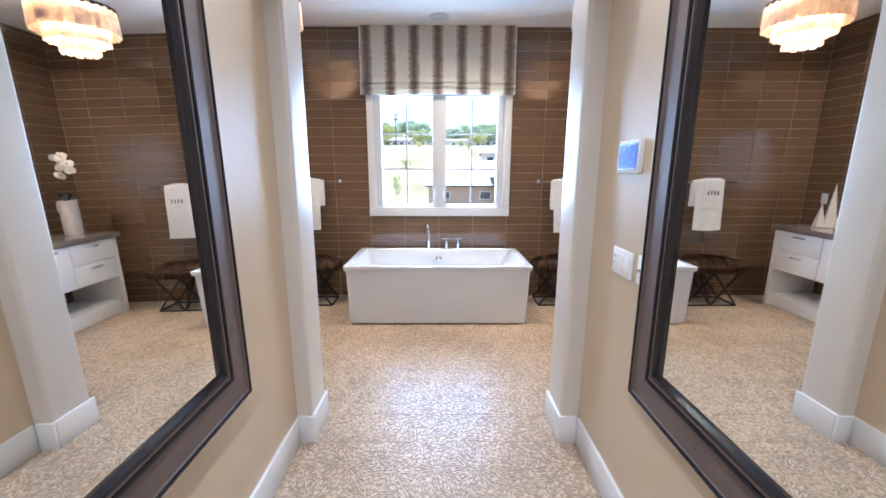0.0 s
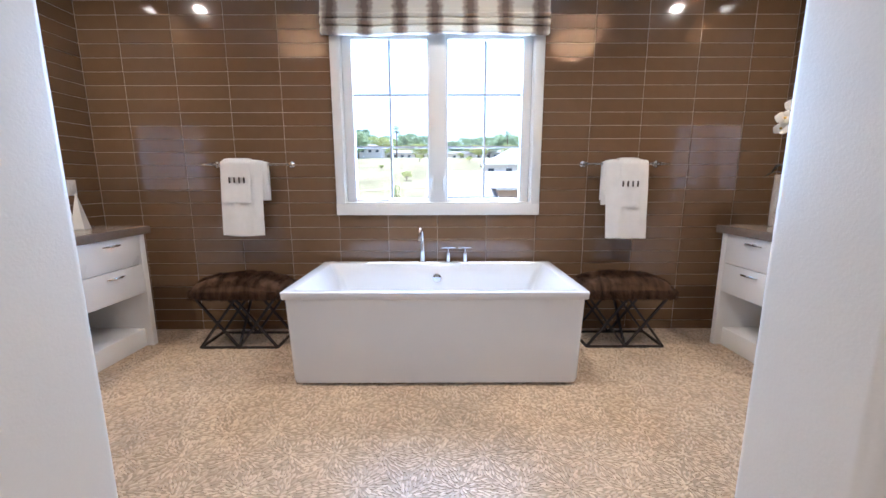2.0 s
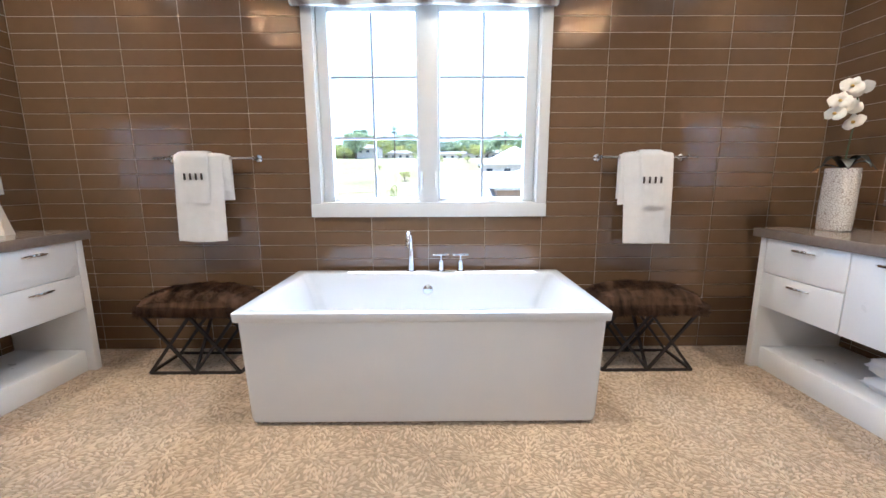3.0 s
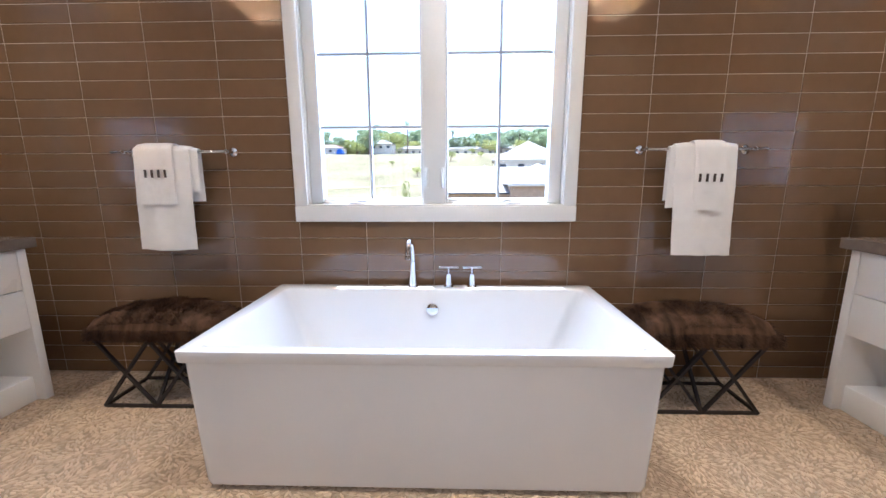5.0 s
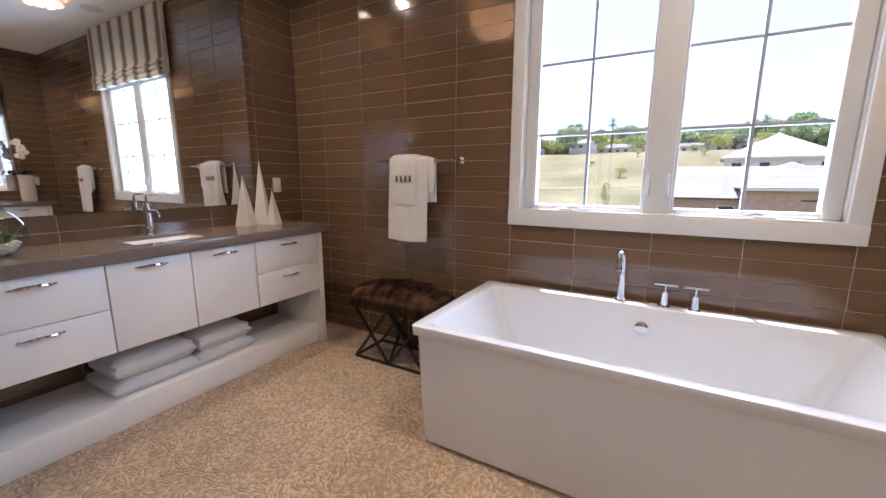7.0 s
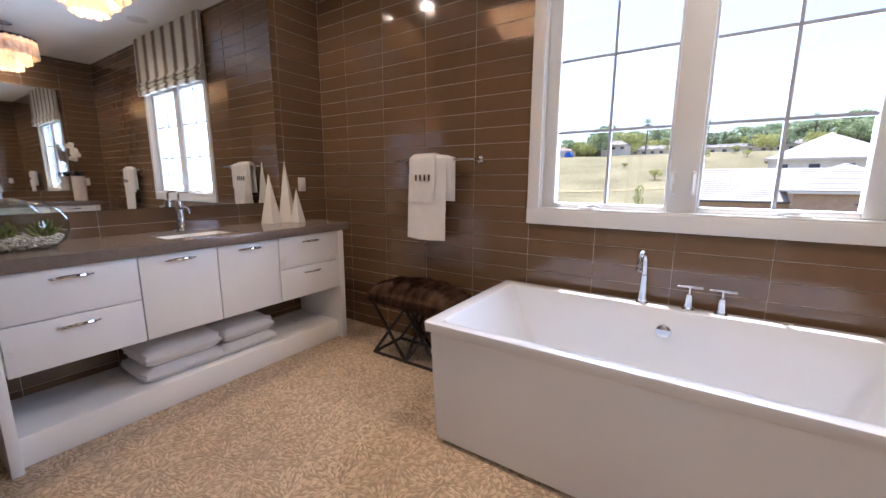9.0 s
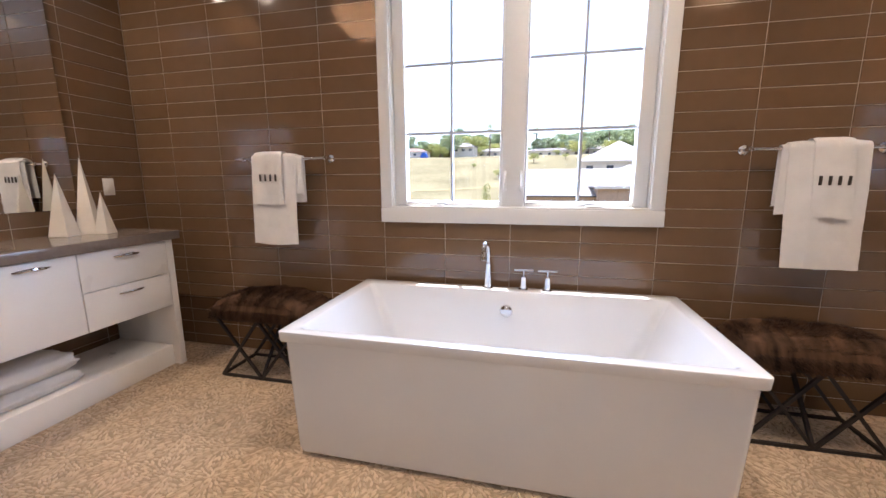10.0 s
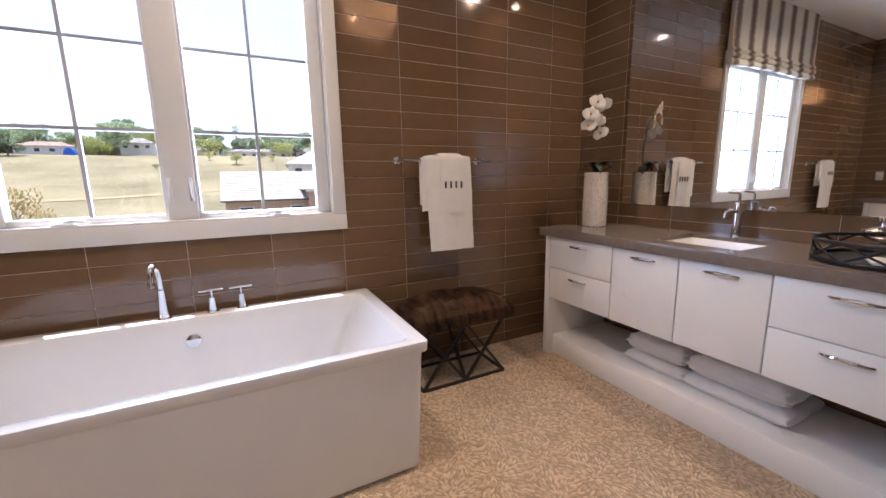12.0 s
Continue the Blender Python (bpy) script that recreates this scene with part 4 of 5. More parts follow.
    part("rocker", box(bmesh.new(), (-s * 0.006, -0.017, -0.034), (-s * 0.010, 0.017, 0.034), 0.002), PLASTIC, pl, smooth=True)


for sx in (-1, 1):
    vanity(sx)


def folded_towels(at, wx, wy, layers, seed, label):
    """A pile of folded towels, each a roll of soft layers."""
    z = at[2]
    for i, th in enumerate(layers):
        ob = thing("folded_towel", (at[0], at[1], z), label, "towel", "folded towels")
        bm = bmesh.new()
        loops = []
        nx = 26
        a, b = wx / 2 * (1.03 - 0.03 * i), wy / 2 * (1.02 - 0.05 * i)
        for k in range(nx + 1):
            f = (1 - math.cos(math.pi * k / nx)) / 2
            q = min(1.0, min(f, 1 - f) * 2 * a / (th * 0.55))
            e = max(0.12, math.sqrt(1 - (1 - q) ** 2))
            lp = []
            m = 40
            x = -a + 2 * a * f
            for j in range(m):
                t = 2 * math.pi * j / m
                cy, cz = math.cos(t), math.sin(t)
                y = b * math.copysign(abs(cy) ** 0.30, cy) * (0.97 + 0.03 * e) * (1 + 0.025 * noise.noise((x * 11, i, seed)))
                zz = th / 2 * (1 + math.copysign(abs(cz) ** 0.55, cz) * e)
                lift = (0.014 * noise.noise((x * 9 + seed, y * 7, i * 5.0)) + 0.006 * noise.noise((x * 30, y * 24 + seed, i * 3.0))) * (zz > th * 0.4) * e
                seam = sum(math.exp(-((zz - th * (h + 0.05 * noise.noise((x * 12, seed, i)))) / 0.006) ** 2) for h in (0.30, 0.52, 0.75))
                groove = -0.015 * seam if abs(cy) > 0.8 else 0
                dent = -0.010 * math.exp(-((zz - th * 0.5) / 0.008) ** 2) * (1 - q)
                lp.append((x + math.copysign(dent, x), y + math.copysign(groove, cy), max(0.0, zz + lift)))
            loops.append(lp)
        loft(bm, loops)
        part("cloth", bm, TERRY, ob, smooth=True)
        z += th - 0.006
    return ob


SH = 0.145
folded_towels((-2.50, -1.425, SH), 0.34, 0.40, (0.082, 0.125), 1.0, "thick folded white bath towel on the vanity shelf")
folded_towels((-2.50, -1.035, SH), 0.34, 0.34, (0.082, 0.115), 4.0, "thick folded white bath towel on the vanity shelf")
folded_towels((2.50, -1.045, SH), 0.34, 0.34, (0.082, 0.115), 7.0, "thick folded white bath towel on the vanity shelf")
folded_towels((2.50, -1.46, SH), 0.34, 0.44, (0.082, 0.125), 9.0, "thick folded white bath towel on the vanity shelf")

# ---------- on the left worktop ----------
def obelisk(x, y, w, h, turn):
    bm = bmesh.new()
    loft(bm, [[(sx * w / 2 * f, sy * w / 2 * f, z) for sx, sy in ((-1, -1), (1, -1), (1, 1), (-1, 1))] for f, z in ((0.97, 0), (1, 0.004), (0.03, h - 0.004), (0.008, h))])
    bmesh.ops.bevel(bm, geom=[e for e in bm.edges if abs(e.verts[0].co.z - e.verts[1].co.z) > 0.05], offset=0.002, segments=2, affect="EDGES")
    ob = part("obelisk", bm, CERAMIC)
    ob.matrix_basis = pose(x, y, V_TOP, 0, 0, turn)
    tagged(ob, "tall slender off-white ceramic pyramid on the worktop", "ornament", "pyramid ornaments")


obelisk(-2.605, -0.65, 0.105, 0.37, 20)
obelisk(-2.60, -0.515, 0.105, 0.47, 35)
obelisk(-2.515, -0.485, 0.082, 0.26, 15)


def terrarium(at):
    ob = thing("terrarium", at, "open glass terrarium bowl of white pebbles", "terrarium")
    bm = bmesh.new()
    prof = [(0.06, 0.0), (0.11, 0.008), (0.148, 0.04), (0.166, 0.09), (0.160, 0.14), (0.136, 0.182), (0.105, 0.208), (0.07, 0.222)]
    lathe(bm, prof, seg=40, caps=(True, False))
    inner = [(r - 0.003, z + 0.002) for r, z in prof]
    lathe(bm, inner, seg=40, caps=(True, False))
    g = part("bowl", bm, BOWL_GLASS, ob, smooth=True)
    g.visible_shadow = False
    rng = np.random.default_rng(11)
    verts, faces = [], []
    for k in range(520):
        r, a = 0.135 * math.sqrt(rng.random()), rng.uniform(0, 6.283)
        if k < 260:
            z = rng.uniform(0.05, 0.062)
        else:
            z = rng.uniform(0.012, 0.05)
            r = min(r, 0.1 + 0.9 * (z - 0.012)) if rng.random() < 0.3 else 0.085 + 1.25 * (z - 0.012)
        s = rng.uniform(0.006, 0.011)
        i = len(verts)
        c = (r * math.cos(a), r * math.sin(a), z)
        q = rng.uniform(0.7, 1.2, 6)
        verts += [(c[0] + s * q[0], c[1], c[2]), (c[0] - s * q[1], c[1], c[2]), (c[0], c[1] + s * q[2], c[2]), (c[0], c[1] - s * q[3], c[2]), (c[0], c[1], c[2] + s * 0.7 * q[4]), (c[0], c[1], c[2] - s * 0.7 * q[5])]
        faces += [(i, i + 2, i + 4), (i + 2, i + 1, i + 4), (i + 1, i + 3, i + 4), (i + 3, i, i + 4), (i + 2, i, i + 5), (i + 1, i + 2, i + 5), (i + 3, i + 1, i + 5), (i, i + 3, i + 5)]
    pb = arrays_part("pebbles", verts, faces, PEBBLE, ob, "white pebbles", smooth=True)
    for cx, cy, size, seed in ((0.02, 0.065, 0.066, 1), (-0.015, -0.06, 0.060, 2)):
        plant = thing("succulent", (at[0] + cx, at[1] + cy, at[2] + 0.055), "green rosette succulent in the terrarium", "plant", "succulents")
        rng = np.random.default_rng(seed)
        for ring, (cnt, tilt) in enumerate(((9, 18), (8, 40), (6, 62))):
            for k in range(cnt):
                a = 2 * math.pi * (k + 0.5 * ring) / cnt + rng.normal() * 0.1
                el = radians(tilt + rng.normal() * 6)
                ln = size * rng.uniform(0.85, 1.15)
                d = Vector((math.cos(a) * math.cos(el), math.sin(a) * math.cos(el), math.sin(el)))
                pts = [d * ln * f + Vector((0, 0, 0.02 * f * f)) for f in (0.05, 0.3, 0.6, 0.85, 1.0)]
                part("leaf", tube(bmesh.new(), pts, [0.006, 0.011, 0.012, 0.007, 0.001], 6), LEAF, plant, smooth=True)


terrarium((-2.50, -1.965, V_TOP))

# ---------- on the right worktop ----------
def orchid_vase(at):
    ob = thing("vase", at, "tall glossy pebble-mosaic ceramic vase", "vase")
    bm = bmesh.new()
    loops = []
    for f, z in ((0.90, 0.0), (0.97, 0.006), (1.0, 0.05), (1.02, 0.15), (1.0, 0.25), (0.97, 0.34), (0.985, 0.368), (0.96, 0.374), (0.90, 0.372), (0.86, 0.33)):
        lp = []
        for k in range(36):
            a = 2 * math.pi * k / 36
            r = 0.082 * (1 + 0.07 * math.cos(3 * a)) * f
            lp.append((r * math.cos(a), r * math.sin(a), z))
        loops.append(lp)
    loft(bm, loops)
    part("body", bm, MOSAIC, ob, smooth=True)
    pl = thing("orchid", (at[0], at[1], at[2] + 0.34), "white moth orchid with dark leaves in the vase", "orchid")
    rng = np.random.default_rng(5)
    stem = [(0.0, 0.01, 0.0), (0.015, 0.01, 0.18), (0.01, -0.01, 0.38), (-0.03, -0.03, 0.45), (-0.055, -0.03, 0.49), (-0.085, -0.02, 0.50)]
    part("stem", tube(bmesh.new(), stem, [0.005, 0.0045, 0.004, 0.0035, 0.003, 0.002], 8), STEM, pl, smooth=True)
    for k, (dx, dy, dz, ln) in enumerate(((-0.12, 0.13, 0.05, 0.15), (-0.08, -0.10, 0.08, 0.13), (0.02, -0.12, 0.10, 0.13), (-0.10, 0.02, 0.10, 0.12), (0.10, -0.06, 0.07, 0.14), (0.08, 0.10, 0.09, 0.13))):
        d = Vector((dx, dy, 0)).normalized()
        sd = Vector((-d.y, d.x, 0))
        bm = bmesh.new()
        rows = []
        for j in range(8):
            f = j / 7
            c = d * ln * f + Vector((0, 0, 0.02 + dz * math.sin(math.pi * min(1, f * 0.8)) - 0.04 * f * f))
            wv = 0.036 * math.sin(math.pi * min(0.98, 0.12 + 0.88 * f)) + 0.002
            rows.append([c - sd * wv, c + Vector((0, 0, -0.006)), c + sd * wv, c + Vector((0, 0, -0.002))])
        loft(bm, rows)
        part("leaf", bm, DARK_LEAF, pl, "dark strap-like leaf", smooth=True)
    spots = ((-0.110, -0.02, 0.415), (-0.065, 0.0, 0.400), (-0.105, 0.0, 0.345), (-0.005, -0.02, 0.295), (-0.075, -0.04, 0.490), (-0.02, 0.0, 0.385), (-0.03, -0.05, 0.475))
    for k, c in enumerate(spots):
        face = Vector((-0.8 + 0.3 * rng.normal(), -0.75 + 0.35 * rng.normal(), 0.1 + 0.25 * rng.normal())).normalized()
        m = Matrix.Translation(c) @ face.to_track_quat("Z", "Y").to_matrix().to_4x4() @ Matrix.Rotation(rng.uniform(-0.5, 0.5), 4, "Z")
        fl = new("blossom")
        bm = bmesh.new()
        for ang, ln, wd in ((0, 0.058, 0.049), (180, 0.058, 0.049), (90, 0.052, 0.032), (218, 0.05, 0.032), (322, 0.05, 0.032)):
            a = radians(ang)
            d, sd = Vector((math.cos(a), math.sin(a), 0)), Vector((-math.sin(a), math.cos(a), 0))
            rows = []
            for j in range(6):
                f = j / 5
                wv = wd * math.sin(math.pi * (0.1 + 0.85 * f)) * 0.72
                cc = d * ln * f + Vector((0, 0, 0.010 * math.sin(2.4 * f) + 0.001 * ang / 90))
                rows.append([cc - sd * wv + Vector((0, 0, -0.006)), cc, cc + sd * wv + Vector((0, 0, -0.006)), cc + Vector((0, 0, -0.0015))])
            loft(bm, rows)
        bmesh.ops.transform(bm, matrix=m, verts=bm.verts[:])
        bpy.data.objects.remove(fl)
        fl = part("blossom", bm, BLOSSOM, pl, smooth=True)
        bm = bmesh.new()
        lathe(bm, [(0.003, 0.0), (0.009, 0.008), (0.007, 0.018), (0.002, 0.023)], seg=8)
        bmesh.ops.transform(bm, matrix=m, verts=bm.verts[:])
        part("heart", bm, HEART, fl, "yellow heart", smooth=True)


orchid_vase((2.50, -0.42, V_TOP))


def tray(at):
    ob = thing("round_tray", at, "round black metal tray with a crossed open rim", "tray")
    R = 0.215
    part("plate", lathe(bmesh.new(), [(R, 0.0), (R + 0.004, 0.004), (R, 0.009), (R - 0.01, 0.007), (0.02, 0.006)], seg=48), BLACK, ob, smooth=True)
    for z in (0.014, 0.085):
        bm = bmesh.new()
        tube(bm, [(R * math.cos(2 * math.pi * k / 48), R * math.sin(2 * math.pi * k / 48), z) for k in range(49)], 0.0075, 8)
        part("ring", bm, BLACK, ob, smooth=True)
    for k in range(9):
        a0, a1 = 2 * math.pi * k / 9, 2 * math.pi * (k + 1) / 9
        for za, zb in ((0.012, 0.085), (0.085, 0.012)):
            pts = []
            for j in range(7):
                a = a0 + (a1 - a0) * j / 6
                pts.append((R * math.cos(a), R * math.sin(a), za + (zb - za) * j / 6))
            part("cross_bar", tube(bmesh.new(), pts, 0.005, 6), BLACK, ob, smooth=True)
    jar = thing("glass_jar", (at[0] + 0.06, at[1] + 0.045, at[2] + 0.009), "squat cut-glass jar with a silver knob lid", "jar")
    g = part("body", lathe(bmesh.new(), [(0.05, 0.0), (0.056, 0.006), (0.058, 0.05), (0.056, 0.095), (0.05, 0.102)], seg=12), CRYSTAL, jar)
    g.visible_shadow = False
    part("lid", lathe(bmesh.new(), [(0.055, 0.103), (0.056, 0.109), (0.03, 0.120), (0.009, 0.124), (0.008, 0.134), (0.018, 0.144), (0.018, 0.156), (0.004, 0.166)], seg=20), CHROME, jar, smooth=True)
    card = box_part("guest_card", (-0.07, -0.055, 0), (0.07, 0.055, 0.012), CERAMIC, None, 0.003)
    card.matrix_basis = pose(at[0] - 0.07, at[1] - 0.02, at[2] + 0.010, 0, 0, 25)
    tagged(card, "small off-white soap slab lying in the tray", "soap")


tray((2.435, -1.872, V_TOP))

# ---------- passage: mirrors, thermostat, switches ----------
def hall_mirror(s):
    y0, y1, z0, z1, fw = -4.52, -3.215, 0.665, 2.55, 0.16
    ob = thing("framed_mirror", (s * HALL_W[s], (y0 + y1) / 2, (z0 + z1) / 2), "large wall mirror in a broad dark beaded frame", "mirror", "passage mirrors")
    cy, cz, hw, hh = (y0 + y1) / 2, (z0 + z1) / 2, (y1 - y0) / 2, (z1 - z0) / 2
    part("glass", box(bmesh.new(), (-s * 0.002, -hw + fw - 0.012, -hh + fw - 0.012), (-s * 0.012, hw - fw + 0.012, hh - fw + 0.012)), MIRROR, ob)

    def frame_ring(name, prof, mat, label=""):
        """prof: inset from the outer edge and height off the wall."""
        bm = bmesh.new()
        corners = []
        for sy, sz in ((-1, -1), (1, -1), (1, 1), (-1, 1)):
            corners.append([(-s * h, sy * (hw - i), sz * (hh - i)) for i, h in prof])
        corners.append(corners[0])
        rows = [[bm.verts.new(p) for p in c] for c in corners[:4]]
        for a in range(4):
            b = (a + 1) % 4
            for k in range(len(prof)):
                j = (k + 1) % len(prof)
                bm.faces.new((rows[a][k], rows[a][j], rows[b][j], rows[b][k]))
        return part(name, bm, mat, ob, label)
    if s < 0:
        ob.rotation_euler = (0, radians(-0.9), 0)
        ob.location.x += 0.0148
    frame_ring("frame", [(0.0, 0.0), (0.0, 0.020), (0.004, 0.026), (0.020, 0.028), (0.022, 0.022), (0.132, 0.024), (0.134, 0.030), (0.150, 0.030), (0.160, 0.016), (0.160, 0.0)], FRAME)
    frame_ring("outer_bead", [(-0.002, 0.001), (-0.002, 0.024), (0.003, 0.031), (0.010, 0.033), (0.017, 0.027)], BEAD, "black outer bead")
    frame_ring("inner_bead", [(0.116, 0.022), (0.117, 0.032), (0.122, 0.036), (0.129, 0.034), (0.132, 0.023)], BEAD, "black inner bead")
    frame_ring("slip", [(0.146, 0.018), (0.147, 0.033), (0.157, 0.032), (0.163, 0.014), (0.163, 0.010)], BEAD, "black inner slip")


for sx in (-1, 1):
    hall_mirror(sx)

th = thing("control_panel", (HALL_W[1], -3.010, 1.597), "white wall control panel with a lit blue screen", "thermostat")
part("casing", box(bmesh.new(), (0, -0.090, -0.066), (-0.024, 0.090, 0.066), 0.006), PLASTIC, th, smooth=True)
scr = part("screen", box(bmesh.new(), (-0.0235, -0.079, -0.053), (-0.026, 0.079, 0.053), 0.002), SCREEN, th, "lit blue screen")
for z0, z1 in ((0.044, 0.053), (-0.053, -0.045)):
    part("screen_edge", box(bmesh.new(), (-0.0255, -0.0785, z0), (-0.0266, 0.0785, z1)), BEAD, scr)
for yy, zz in ((-0.055, 0.004), (-0.02, 0.026), (0.022, 0.028), (0.056, 0.006), (0.012, -0.02), (-0.03, -0.022)):
    bm = lathe(bmesh.new(), [(0.0075, 0.0), (0.0072, 0.001), (0.002, 0.0012)], seg=14)
    bmesh.ops.transform(bm, matrix=pose(-0.0258, yy, zz, 0, -90, 0), verts=bm.verts[:])
    part("screen_mark", bm, ICON, scr)
lens = box(bmesh.new(), (-0.0235, -0.003, 0.057), (-0.0248, 0.003, 0.061), 0.001)
part("camera_lens", lens, BLACK, th)


def switch_plate(y0, y1, z0, z1, gangs):
    ob = thing("switch_plate", (HALL_W[1], (y0 + y1) / 2, (z0 + z1) / 2), "white wall switch plate with rocker switches" if gangs > 1 else "white wall plate with one small metal knob", "switch", "switches")
    w, h = (y1 - y0) / 2, (z1 - z0) / 2
    part("plate", box(bmesh.new(), (0, -w, -h), (-0.008, w, h), 0.003), PLASTIC, ob, smooth=True)
    for k in range(gangs):
        c = -w + 2 * w * (k + 0.5) / gangs
        if gangs > 1:
            bm = box(bmesh.new(), (-0.007, c - 0.017, -0.033), (-0.013, c + 0.017, 0.033), 0.003)
            rocker = part("rocker", bm, PLASTIC, ob, smooth=True)
            if k == gangs - 1:
                part("sensor", box(bmesh.new(), (-0.012, c - 0.012, 0.012), (-0.0145, c + 0.012, 0.028), 0.002), GRILLE, rocker, "grey sensor window")
                part("mark", box(bmesh.new(), (-0.0125, c - 0.004, -0.012), (-0.0137, c + 0.004, -0.004)), BLACK, rocker)
        else:
            bm = lathe(bmesh.new(), [(0.013, 0.0), (0.013, 0.004), (0.0085, 0.006), (0.0085, 0.016), (0.006, 0.019), (0.001, 0.0195)], seg=20)
            bmesh.ops.transform(bm, matrix=pose(-0.007, 0, 0.004, 0, -90, 0), verts=bm.verts[:])
            part("knob", bm, CHROME, ob, "small round metal knob", smooth=True)


switch_plate(-3.10, -2.925, 1.095, 1.21, 3)
switch_plate(-3.222, -3.145, 1.10, 1.215, 1)

# ---------- outdoors ----------
def ground_z(x, y):
    t = min(1.0, max(0.0, (y - 72) / 128))
    s = t * t * (3 - 2 * t)
    far = min(1.0, max(0.0, (y - 230) / 900))
    bump = 0.6 * noise.noise((x * 0.02, y * 0.03, 0.3)) * min(1, max(0, (y - 40) / 40))
    return -4.3 + 17.3 * s + bump * 1.5 - 9 * far


def ground():
    ys = [-60, -20, -4, 0.25, 1, 3, 8, 16, 28, 40, 50, 60] + [66 + 4 * k for k in range(45)] + [260, 300, 360, 450, 600, 900, 1500, 2500, 4000]
    xs = [-4000, -2500, -1500, -900, -500, -300] + [-200 + 8 * k for k in range(51)] + [300, 500, 900, 1500, 2500, 4000]
    verts = [(x, y, ground_z(x, y)) for y in ys for x in xs]
    n = len(xs)
    faces = [(j * n + i, j * n + i + 1, (j + 1) * n + i + 1, (j + 1) * n + i) for j in range(len(ys) - 1) for i in range(n - 1)]
    ob = arrays_part("ground", verts, faces, GRASS, smooth=True)
    tagged(ob, "dry yellow-green grassy hillside", "ground", kind="structure")


ground()


def at_angle(az, dist):
    x, y = 0.1 + dist * math.sin(radians(az)), -2.4 + dist * math.cos(radians(az))
    return x, y, ground_z(x, y)


def path_strip(az0, az1, dist, width):
    verts, faces = [], []
    for k in range(25):
        az = az0 + (az1 - az0) * k / 24
        for d in (dist + 2 * math.sin(k * 0.35), dist + width + 2 * math.sin(k * 0.35)):
            x, y, z = at_angle(az, d)
            verts.append((x, y, z + 0.12))
    for k in range(24):
        faces.append((2 * k, 2 * k + 1, 2 * k + 3, 2 * k + 2))
    tagged(arrays_part("path", verts, faces, EARTH), "pale worn path across the grass", "path", kind="structure")


path_strip(-34, 2, 112, 2.4)


def hip_roof(parent, w, d, z, rise, over, mat, courses=12):
    """A hipped roof built of stepped tile courses."""
    bm = bmesh.new()
    a, b = w / 2 + over, d / 2 + over
    loops = []
    for k in range(courses):
        f0, f1 = k / courses, (k + 1) / courses
        for f, lift in ((f0, 0.05), (f1, 0.0)):
            m = min(a, b) - 0.02
            aa, bb = a - m * f, b - m * f
            zz = z + rise * f + lift
            loops.append([(-aa, -bb, zz), (aa, -bb, zz), (aa, bb, zz), (-aa, bb, zz)])
    loft(bm, [[(-a, -b, z - 0.12), (a, -b, z - 0.12), (a, b, z - 0.12), (-a, b, z - 0.12)]] + loops)
    return part("roof", bm, mat, parent)


def house(az, dist, w, d, wall_h, rise, turn, wall, roof, label, sink=0.5, windows=4):
    x, y, z = at_angle(az, dist)
    ob = thing("house", (x, y, z - sink), label, "house", "neighbouring houses")
    ob.rotation_euler = (0, 0, radians(turn))
    part("wall", box(bmesh.new(), (-w / 2, -d / 2, 0), (w / 2, d / 2, wall_h)), wall, ob)
    hip_roof(ob, w, d, wall_h, rise, 0.6, roof)
    for k in range(windows):
        cx = -w / 2 + w * (k + 0.5) / windows
        for zc in ([wall_h - 1.5] + ([wall_h - 4.2] if wall_h > 5 else [])):
            win = part("window", box(bmesh.new(), (cx - 0.85, -d / 2 - 0.07, zc - 0.65), (cx + 0.85, -d / 2 + 0.05, zc + 0.65), 0.03, 1), WALLS, ob)
            part("pane", box(bmesh.new(), (cx - 0.74, -d / 2 - 0.075, zc - 0.55), (cx + 0.74, -d / 2 - 0.05, zc + 0.55)), DARK_GLASS, win)
    part("fascia", box(bmesh.new(), (-w / 2 - 0.6, -d / 2 - 0.64, wall_h - 0.3), (w / 2 + 0.6, -d / 2 - 0.61, wall_h - 0.05)), WALLS, ob)
    return ob




def long_house(az, dist, w, d):
    """A single-storey brick house with a straight gabled roof laid in tile courses, its end wall at the bearing az."""
    x, y, z = at_angle(az, dist)
    ob = thing("house", (x, y, -4.3), "single-storey tan brick house with a pale gabled roof", "house", "neighbouring houses")
    part("wall", box(bmesh.new(), (0.5, -d / 2 + 0.6, 0), (w, d / 2 - 0.6, 3.3)), BRICKS, ob)
    bm = bmesh.new()
    rows, rise = 16, 4.0
    prof = [(-d / 2, 3.25)]
    for k in range(rows):
        prof += [(-d / 2 + d / 2 * k / rows, 3.36 + rise * k / rows), (-d / 2 + d / 2 * (k + 1) / rows, 3.31 + rise * (k + 1) / rows)]
    prof += [(d / 2, 3.36), (d / 2, 3.25)]
    loft(bm, [[(xx, yy, zz) for yy, zz in prof] for xx in (0.0, w + 0.5)])
    part("roof", bm, ROOF, ob)
    part("gutter", box(bmesh.new(), (-0.02, -d / 2 - 0.14, 3.13), (w, -d / 2 - 0.005, 3.30), 0.03, 1), DARK_GLASS, ob, "dark eaves gutter")
    for k in range(4):
        cx = 3.0 + k * 6.5
        win = part("window", box(bmesh.new(), (cx - 0.9, -d / 2 + 0.52, 1.1), (cx + 0.9, -d / 2 + 0.65, 2.4), 0.03, 1), WALLS, ob)
        part("pane", box(bmesh.new(), (cx - 0.78, -d / 2 + 0.50, 1.2), (cx + 0.78, -d / 2 + 0.53, 2.3)), DARK_GLASS, win)


